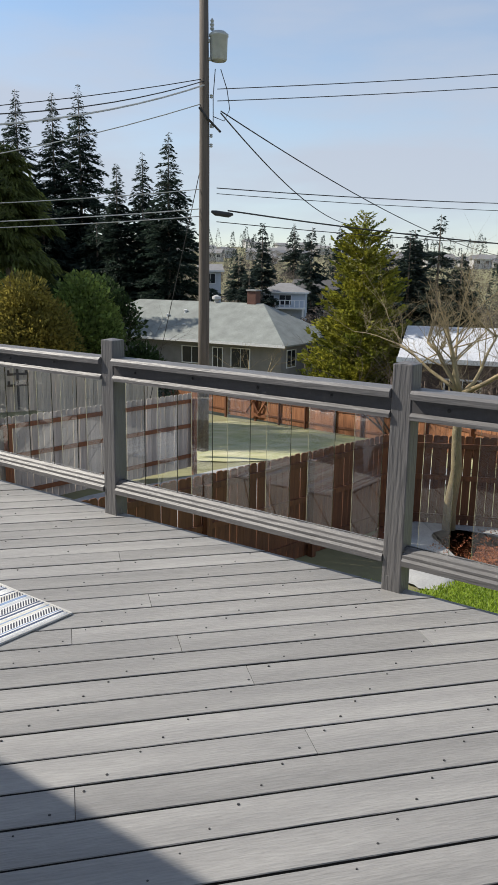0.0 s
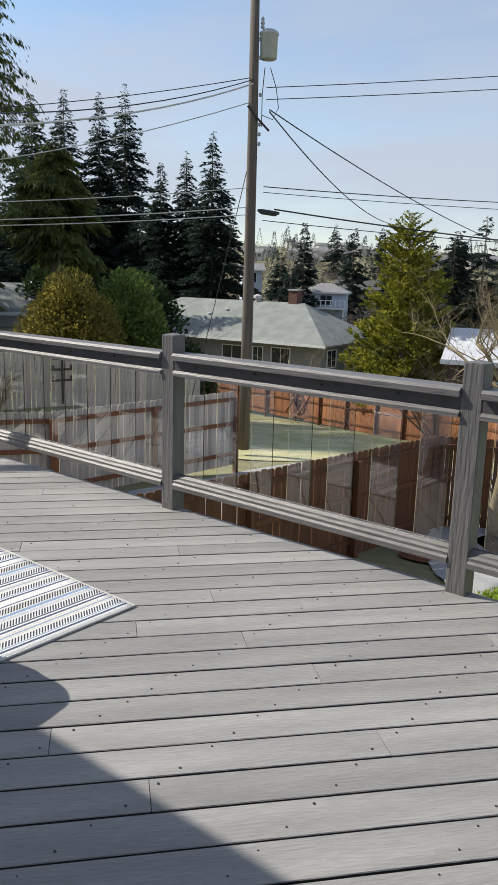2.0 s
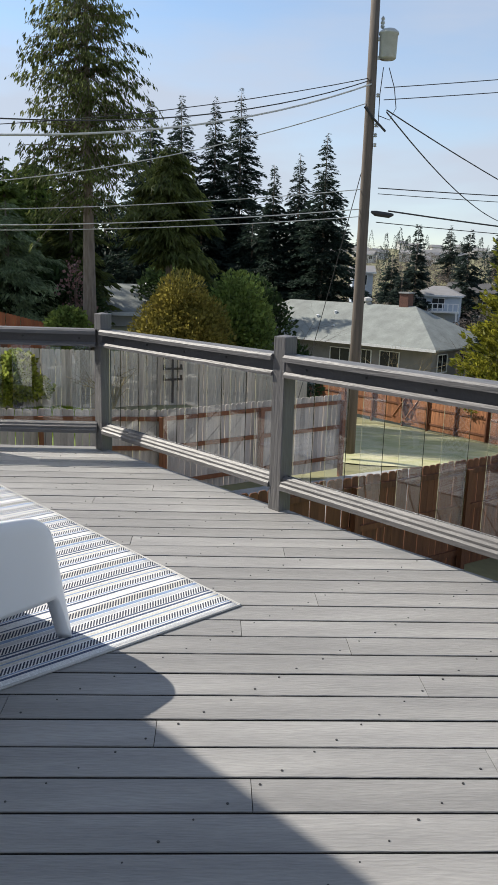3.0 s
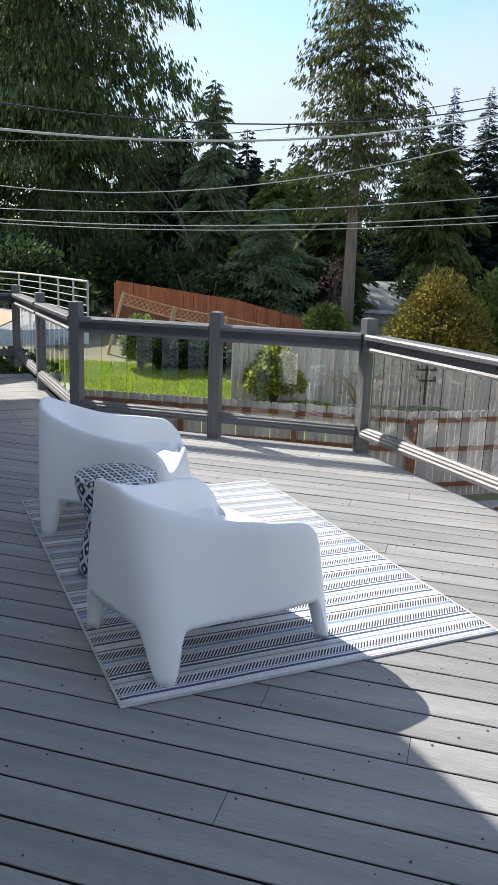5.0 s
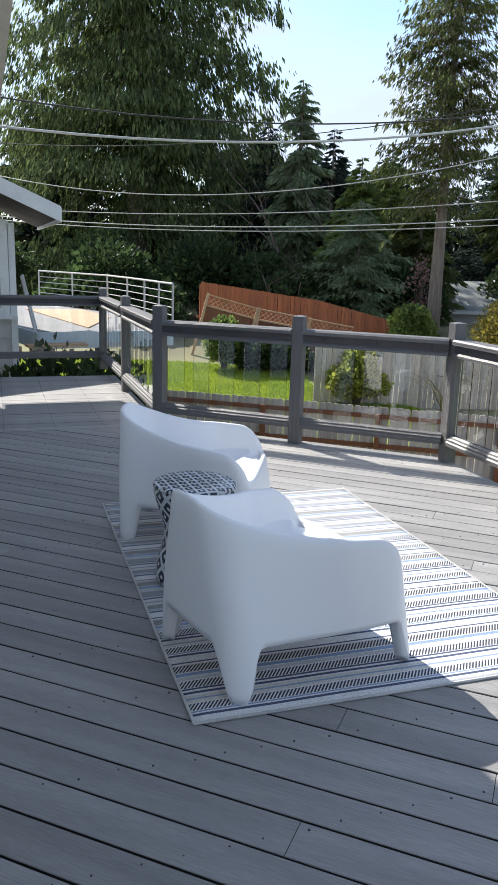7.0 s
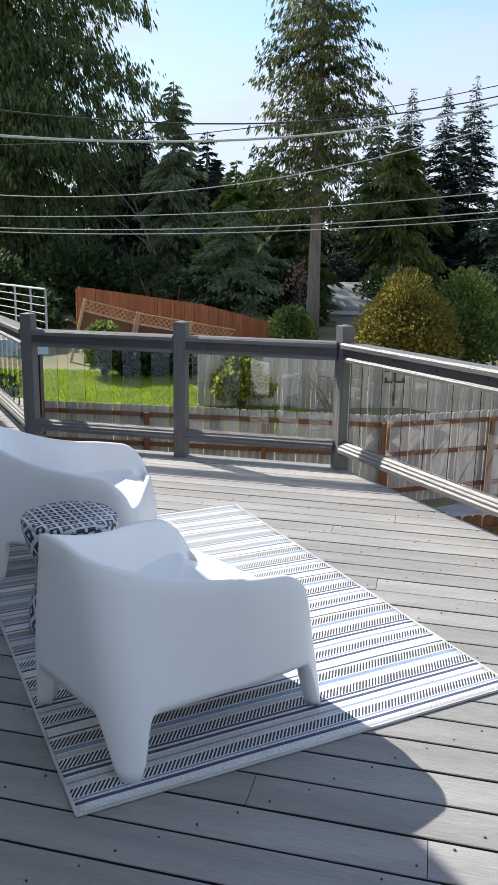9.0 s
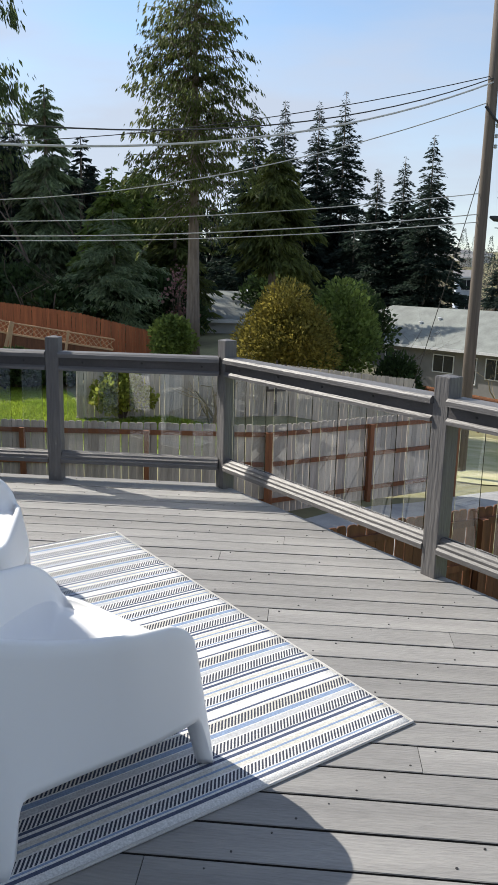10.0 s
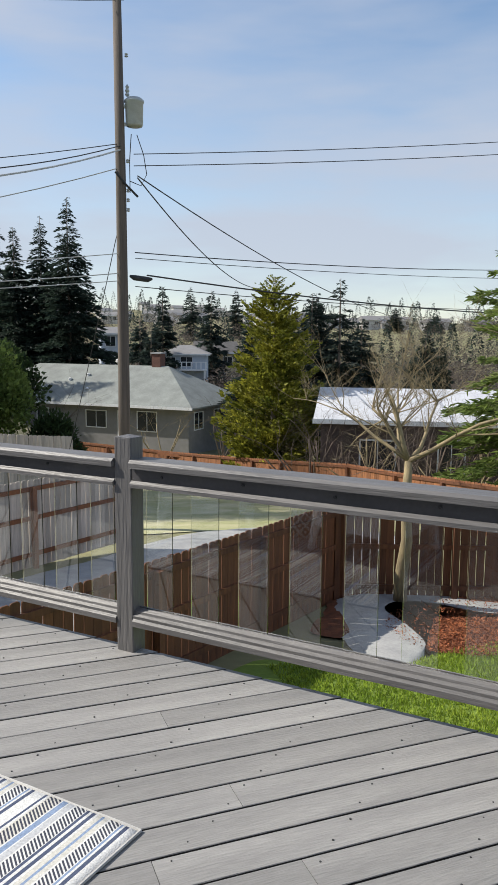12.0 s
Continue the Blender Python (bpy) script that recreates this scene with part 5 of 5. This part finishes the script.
for x, y, z in ((9.4, 2.2, 1.5), (10.8, 2.9, 1.9), (7.5, 1.0, 0.75), (11.9, 1.2, 0.8)):
    part("roof_vent", Build().lathe([(0.12, -0.5), (0.12, 0.28), (0.17, 0.3), (0.17, 0.38), (0.02, 0.42)], 10), TRIM, h1, m=Matrix.Translation((x, y, z)))
part("turbine_vent", Build().lathe([(0.2, -0.4), (0.2, 0.2), (0.4, 0.34), (0.36, 0.56), (0.1, 0.66)], 14), SIDINGLT, h1, m=Matrix.Translation((12.9, 4.6, 2.9)))
hip_house("white_roofed_house", "low building with pale metal roof behind a fence", (13.9, 30.2), math.atan2(-3.2, 5.2), 13, 5.2, 3.6, -1.95, 1.25, DARKSIDE, WHITEROOF, 0.02, 0.3, windows=[(2.4, -1.4, 1.4, 1.2), (5.4, -1.6, 1.0, 1.8)], gable=True)
hip_house("blue_house", "pale blue two-storey house with balcony", (26.8, 107), -0.35, 6.2, 6, 6.5, -0.9, 1.3, BLUEWALL, SIDING, 0.4, 0.5, windows=[(1.2, -1.0, 1.2, 1.2), (3.4, -1.0, 1.6, 1.3), (1.4, -3.6, 1.2, 1.1), (3.8, -3.6, 1.2, 1.1)])
balc = thing("balcony", "white timber balcony on the blue house", "balcony", Matrix.Translation((26.9, 105.3, -2.9)) @ Matrix.Rotation(-0.35, 4, "Z"))
part("floor_slab", Build().box((0, -0.2, -0.2), (5.6, 1.5, 0)), TRIM, balc)
part("handrail", Build().box((0, -0.2, 0.95), (5.6, -0.1, 1.05)), TRIM, balc)
for i in range(9):
    part("baluster", Build().box((0.05 + i * 0.67, -0.2, 0), (0.2 + i * 0.67, -0.1, 0.95)), TRIM, balc)
for x in (0.2, 5.2):
    part("column", Build().box((x, -0.15, -4.5), (x + 0.25, 0.1, -0.2)), TRIM, balc)
hip_house("cream_house", "cream gabled two-storey house", (35.2, 116), -0.1, 6, 6, 6.5, -0.9, 1.8, YELLOW, DARKSHINGLE, 0.5, 0.5, windows=[(1.4, -1.2, 1.3, 1.2), (4.3, -1.2, 1.4, 1.2), (3.0, -3.6, 1.6, 1.2)], gable=True)
hip_house("white_house", "white two-storey house half hidden behind the firs", (18.6, 109), -0.1, 2.8, 5, 8, 1.9, 1.0, BLUEWALL, SIDING, 0.5, 0.4, windows=[(1.3, -1.0, 1.3, 1.3), (1.3, -3.8, 1.3, 1.3)], gable=True)
hip_house("neighbour_house", "low house with grey-blue shingle roof", (-9.6, 44.5), 0.05, 6.8, 7.5, 2.8, -1.1, 1.6, SIDINGLT, SHINGLE, 0.05, 0.4, windows=[(2, -1.2, 1.2, 1.0)], gable=True)
hip_house("shed", "small white shed beyond the roof", (-5.6, 55.6), 0.05, 1.9, 2, 3, 0.1, 0.35, TRIM, WHITEROOF, 0.05, 0.15, gable=True)

# ---- overhead cables ----
GREYC = "grey twisted overhead service cable"
cable((3.9, 22, 6.4), (-12, 8, 3.75), 1.4, 0.022, WIRELIT, GREYC)
cable((3.9, 22, 6.5), (-12, 8, 4.3), 1.45, 0.014, WIRE)
cable((3.9, 22, 6.55), (-22, 20.5, 5.2), 1.2, 0.012, WIRE)
cable((3.9, 22, 5.95), (-22, 23, 4.6), 1.9, 0.014, WIRELIT, GREYC)
cable((3.9, 22, 3.72), (-24, 23, 3.3), 0.75, 0.012, WIRELIT, GREYC)
cable((3.9, 22, 3.2), (-24, 23, 3.05), 0.75, 0.014, WIRELIT, GREYC)
cable((3.9, 22, 3.0), (-24, 23, 2.9), 0.7, 0.012, WIRELIT, GREYC)
cable((4.2, 22, 6.3), (31, 23.4, 10.3), 0.25, 0.012)
cable((4.2, 22, 6.0), (31, 23.4, 9.8), 0.25, 0.012)
cable((4.2, 22, 3.75), (36, 30, 5.6), 0.5, 0.014)
cable((4.2, 22, 3.6), (36, 30, 4.9), 0.4, 0.01)
cable((4.5, 21.9, 3.15), (36, 30, 3.0), 0.6, 0.022)
cable((4.2, 22, 2.85), (36, 30, 3.4), 0.5, 0.012)
cable((4.3, 22, 5.7), (17.9, 47.5, 4.6), 0.7, 0.02)
cable((4.3, 22, 5.75), (28.5, 46.0, 2.7), 0.7, 0.018)
cable((4.0, 22, 10.1), (-20, 19, 10.6), 1.4, 0.008)
cable((3.95, 22, 5.2), (2.6, 26, -3.2), 0.1, 0.012)

# ---- far hillside ----
rs = np.random.default_rng(12)


def far_woods(name, label, n, mat, size, az_range, r_range, spray, conical, per=110):
    k = n // per
    az = np.radians(rs.uniform(*az_range, k))
    rr = r_range[0] * (r_range[1] / r_range[0]) ** rs.uniform(0, 1, k)
    px, py = rr * np.sin(az), rr * np.cos(az)
    pz = np.array([ground_z(a, b) for a, b in zip(px, py)])
    sz = size * rs.uniform(0.6, 1.3, k)
    i = np.repeat(np.arange(k), per)
    m = len(i)
    t = rs.uniform(0, 1, m)
    v = rs.normal(size=(m, 2))
    v /= np.linalg.norm(v, axis=1, keepdims=True)
    rad = (1 - t) * 0.26 * sz[i] if conical else 0.42 * sz[i] * np.sqrt(np.clip(1 - (2 * t - 1) ** 2, 0, 1)) * np.sqrt(rs.uniform(0.2, 1, m))
    base = np.stack([px[i] + v[:, 0] * rad, py[i] + v[:, 1] * rad, pz[i] + t * sz[i] * (1.3 if conical else 0.9)], 1)
    way = np.stack([v[:, 0], v[:, 1], rs.normal(-0.3 if conical else 0.3, 0.5, m)], 1)
    sl = spray * sz[i] * rs.uniform(0.6, 1.3, m)
    solid(name, spray_mesh(name, base, way, sl, sl * (0.2 if conical else 0.14), mat, rs), mat, label, "woods", kind="stuff")


far_woods("far_bare_woods", "far hillside of bare brown trees", 340000, FARWOOD, 5.6, (-2, 50), (95, 520), 0.085, False, 200)
far_woods("far_fir_woods", "scattered dark firs on the far hillside", 60000, FARFIR, 8.0, (-6, 50), (130, 520), 0.07, True, 340)
far_woods("ridge_firs", "dark firs along the far ridge", 22000, FARFIR, 10.0, (-6, 50), (380, 620), 0.07, True, 260)
rr = random.Random(9)
proto = hip_house("hillside_house", "pale distant house on the hillside", (130, 330), 0.2, 7, 6, 5, ground_z(130, 330) + 5, 1.8, SIDINGLT, SIDING, 0.3, 0.5, windows=[(2, -1.2, 1.4, 1.3), (6, -1.2, 1.4, 1.3)], gable=True)
for i in range(100):
    a, q = radians(rr.uniform(6, 46)), rr.uniform(340, 600)
    x, y = q * math.sin(a), q * math.cos(a)
    copy_thing(proto, Matrix.Translation((x, y, ground_z(x, y) + rr.uniform(2.5, 4.6))) @ Matrix.Rotation(rr.uniform(-0.7, 0.9), 4, "Z"))


# pale pane colour stands in for curtains and reflected sky
PALEPANE = material("curtain_and_sky_pane", (0.5, 0.55, 0.56), 0.12, (0.34, 0.4, 0.42), scale=4, bump=0, stretch=(6, 6, 0.3))


# ---- the house's far wing, beside the deck's end ----
wing = thing("house_wing", "gabled house wing with pale lap siding and white trim", "house", kind="structure")
mw = Matrix.Translation(Vector((-7.78, 9.38, 0))) @ Matrix.Rotation(radians(131 - 90), 4, "Z")   # x outwards past the corner, y away from the deck
b = Build().box((-7, 0, -3.2), (0, 4, 1.86), mw)
b.add([mw @ Vector(p) for p in ((-7, 0, 1.86), (0, 0, 1.86), (-3.5, 0, 3.5), (-7, 4, 1.86), (0, 4, 1.86), (-3.5, 4, 3.5))], [(0, 1, 2), (5, 4, 3), (1, 4, 5, 2), (0, 2, 5, 3)])
part("wall", b, SIDINGLT, wing)
for i in range(22):
    z = -3.0 + i * 0.215
    x1 = 0.012 if z < 1.8 else 0
    part("siding_board", Build().add([mw @ Vector(p) for p in ((-7, -0.004, z + 0.21), (-7, -0.034, z), (-0.03, -0.034, z), (-0.03, -0.004, z + 0.21), (-7, 0, z), (-0.03, 0, z))], [(0, 1, 2, 3), (1, 4, 5, 2), (2, 5, 3), (0, 4, 1)]), SIDINGLT, wing) if z < 1.7 else None
part("corner_board", Build().box((-0.03, -0.045, -3.2), (0.06, 0.06, 1.86), mw), TRIM, wing, "white corner board")
wwin = part("window", Build().box((-1.35, -0.05, 0.66), (-0.16, -0.03, 1.8), mw), PALEPANE, wing, "tall window with curtain and sky reflections in the pane colour")
for x0, x1, z0, z1 in ((-1.45, -1.35, 0.56, 1.9), (-0.16, -0.04, 0.56, 1.9), (-1.35, -0.16, 0.56, 0.66), (-1.35, -0.16, 1.8, 1.9), (-0.55, -0.5, 0.66, 1.8)):
    part("window_frame", Build().box((x0, -0.075, z0), (x1, -0.035, z1), mw), TRIM, wwin)
part("sill", Build().box((-1.5, -0.11, 0.5), (0.06, -0.035, 0.56), mw), TRIM, wing)
b = Build()
b.add([mw @ Vector((x, y, z)) for y in (-0.5, 4.3) for x, z in ((0.66, 1.93), (-3.5, 3.72), (-7.6, 1.93), (-7.6, 2.08), (-3.5, 3.88), (0.66, 2.06))],
      [(0, 1, 2, 3, 4, 5), (11, 10, 9, 8, 7, 6), (0, 6, 7, 1), (1, 7, 8, 2), (2, 8, 9, 3), (3, 9, 10, 4), (4, 10, 11, 5), (5, 11, 6, 0)])
part("roof", b, DARKSHINGLE, wing)
part("rake_board", Build().add([mw @ Vector((x, y, z)) for y in (-0.53, -0.502) for x, z in ((0.68, 1.88), (-3.5, 3.68), (-3.5, 3.9), (0.68, 2.09))],
     [(0, 1, 2, 3), (7, 6, 5, 4), (0, 4, 5, 1), (1, 5, 6, 2), (2, 6, 7, 3), (3, 7, 4, 0)]), TRIM, wing, "white rake board")
part("eave_board", Build().box((0.66, -0.5, 1.88), (0.69, 4.3, 2.06), mw), TRIM, wing)

# ---- neighbour's terrace with pipe railing ----
terrace = thing("terrace", "raised tan terrace with pale blue edge beam", "terrace")
out = [(-6.95, 12.8), (-8.5, 10.9), (-13.5, 14.2), (-15.5, 17.0), (-13.6, 17.7), (-10.4, 16.15)]
part("slab", Build().prism(out, -0.02, 0.10), SIDING, terrace, "grey terrace floor")
part("plywood_sheet", Build().prism([(-12.47, 15.6), (-11.3, 16.3), (-9.6, 14.9), (-8.53, 12.41)], 0.104, 0.12), TAN, terrace, "tan plywood sheet")
for (xa, ya), (xb, yb) in zip(out[:2], out[1:2] + out[2:3]):
    d = math.hypot(xb - xa, yb - ya)
    part("edge_beam", Build().box((0, -0.03, -0.14), (d, 0.03, 0.14), Matrix.Translation((xa, ya, 0)) @ Matrix.Rotation(math.atan2(yb - ya, xb - xa), 4, "Z")), TANK, terrace, "pale blue edge beam")
for x, y in ((-7.2, 12.9), (-8.5, 11.2), (-10, 15), (-12.6, 16), (-9.3, 16.5)):
    part("support_post", Build().box((x - 0.06, y - 0.06, -3.3), (x + 0.06, y + 0.06, -0.02)), IRON, terrace)
prail = thing("pipe_railing", "pale metal pipe railing with horizontal wires", "railing")
run = [(-6.98, 12.85), (-7.6, 13.45), (-8.35, 14.2), (-9.3, 15.1), (-10.45, 16.1), (-12.0, 16.9), (-13.6, 17.65)]
for k, z in enumerate((0.97, 0.82, 0.68, 0.54, 0.4, 0.26)):
    part("top_pipe" if k == 0 else "rail_pipe", Build().tube([(x, y, z) for x, y in run], [0.019 if k == 0 else 0.009] * len(run), 8), SIDINGLT, prail)
for x, y in run:
    part("post", Build().tube([(x, y, 0.1), (x, y, 0.97)], [0.02, 0.02], 8), SIDINGLT, prail)
stair = thing("terrace_stair", "timber stair with pale handrails down from terrace", "stair")
for s in (0, 0.9):
    part("handrail", Build().tube([(-8.9 - s * 0.6, 11.0 + s * 0.8, 1.05), (-8.1 - s * 0.6, 10.3 + s * 0.8, 0.2)], [0.022, 0.022], 6), SIDINGLT, stair)
for i in range(7):
    part("tread", Build().box((-0.05, 0, -0.02), (0.24, 1.0, 0.02), Matrix.Translation((-8.55 + 0.16 * i, 10.6 - 0.14 * i, -0.05 - 0.17 * i)) @ Matrix.Rotation(radians(-40), 4, "Z")), TAN, stair)
lowbeam = solid("garden_beam", Build().box((-10.5, 9.55, -0.12), (-7.9, 9.7, 0.06), Matrix.Identity(4)), BROWN, "brown timber beam below the terrace stair", "beam", bevel=0.01)

# ---- trellis, gate and garden bits ----
trel = thing("trellis", "dark metal ladder trellis hung on grey fence", "trellis", Matrix.Translation((-1.45, 23.86, -1.25)) @ Matrix.Rotation(radians(20), 4, "Z"))
part("stake", Build().box((-0.032, -0.02, -1.4), (0.032, 0.02, 0.24)), IRON, trel)
for z in (0.0, -0.33, -0.66):
    part("crossbar", Build().box((-0.31, -0.02, z - 0.035), (0.31, 0.02, z + 0.03)), IRON, trel)
    for x in (-0.27, 0.27):
        part("hook", Build().box((x - 0.03, -0.018, z + 0.03), (x + 0.03, 0.018, z + 0.13)), IRON, trel)

gate = thing("gate", "cedar gate with crossed braces", "gate", Matrix.Translation((9.35, 40.1, -6.1)) @ Matrix.Rotation(math.atan2(-1.85, 1.05), 4, "Z"))
for z in (0.15, 1.5):
    part("gate_rail", Build().box((0, -0.09, z), (2.1, -0.05, z + 0.15)), POST, gate)
for a, c in (((0.1, 0.3), (1.05, 1.5)), ((2.0, 0.3), (1.05, 1.5)), ((0.1, 1.5), (1.05, 0.3)), ((2.0, 1.5), (1.05, 0.3))):
    part("brace", Build().tube([(a[0], -0.1, a[1]), (c[0], -0.1, c[1])], [0.07, 0.07], 4), POST, gate)

gch = thing("garden_chair", "old metal garden chair in the flower bed", "chair", Matrix.Translation((-11.6, 26.4, ground_z(-11.6, 26.4) + 0.05)) @ Matrix.Rotation(radians(200), 4, "Z"))
part("seat", Build().box((-0.25, -0.25, 0.42), (0.25, 0.25, 0.46)), TANK, gch, bevel=0.01)
part("backrest", Build().box((-0.25, 0.24, 0.46), (0.25, 0.28, 0.95)), TRIM, gch, bevel=0.01)
for x in (-0.22, 0.22):
    for y in (-0.22, 0.24):
        part("leg", Build().tube([(x, y, 0), (x, y, 0.43)], [0.018, 0.018], 6), IRON, gch)

lat = thing("fence_lattice", "brown board fence with tan lattice top", "fence", group="yard fences", kind="structure")
la = [(-13.12, 27.34, 0.08), (-11.36, 28.32, -0.43), (-7.87, 29.66, -1.03)]
for (x0, y0, z0), (x1, y1, z1) in zip(la, la[1:]):
    ln, tn = math.hypot(x1 - x0, y1 - y0), math.atan2(y1 - y0, x1 - x0)
    pt = math.atan2(z1 - z0, ln)
    ml = Matrix.Translation((x0, y0, z0)) @ Matrix.Rotation(tn, 4, "Z") @ Matrix.Rotation(-pt, 4, "Y")
    part("top_rail", Build().box((0, -0.045, -0.04), (ln, 0.045, 0.0), ml), TAN, lat)
    part("mid_rail", Build().box((0, -0.045, -0.46), (ln, 0.045, -0.4), ml), TAN, lat)
    b = Build()
    for i in range(int(ln / 0.2)):
        b.tube([ml @ Vector((i * 0.2, 0.008, -0.4)), ml @ Vector((i * 0.2 + 0.36, 0.008, -0.04))], [0.01, 0.01], 4)
        b.tube([ml @ Vector((i * 0.2 + 0.36, -0.008, -0.4)), ml @ Vector((i * 0.2, -0.008, -0.04))], [0.012, 0.012], 4)
    part("lattice", b, TAN, lat)["kind"] = "stuff"
    part("boards", Build().box((0, -0.012, -1.75), (ln, 0.012, -0.46), ml), BROWN, lat)
    for i in range(int(ln / 2) + 1):
        part("post", Build().box((i * 2 - 0.05, -0.15, -2.6), (i * 2 + 0.05, -0.05, 0.03), ml), TAN, lat)

rs = np.random.default_rng(31)
bare_tree("brush_pile", "pile of dry cut branches by the fence", -3.2, 22.7, 2.4, 0.9, 3, 0.05, PALE, 21, ground_z(-3.2, 22.7), 0.5, stems=7, category="branches", up=0.0)
# grass on the lawn beyond the fence
gx, gy = rs.uniform(-19, -2.8, 110000), rs.uniform(19.5, 26.6, 110000)
keep = gy < np.interp(gx, [-19, -14, -9.3, -7.2, -5, -2.8], [22.7, 25.1, 26.5, 23.3, 23.1, 22])
gx, gy = gx[keep], gy[keep]
gz = np.array([ground_z(a, c) for a, c in zip(gx, gy)]) + 0.05
way = np.stack([rs.normal(0, 0.35, len(gx)), rs.normal(0, 0.35, len(gx)), np.ones(len(gx))], 1)
solid("grass", spray_mesh("grass", np.stack([gx, gy, gz], 1), way, rs.uniform(0.06, 0.13, len(gx)), np.full(len(gx), 0.012), BLADE, rs), BLADE,
      "bright mown grass on the far lawn", "grass", kind="stuff")
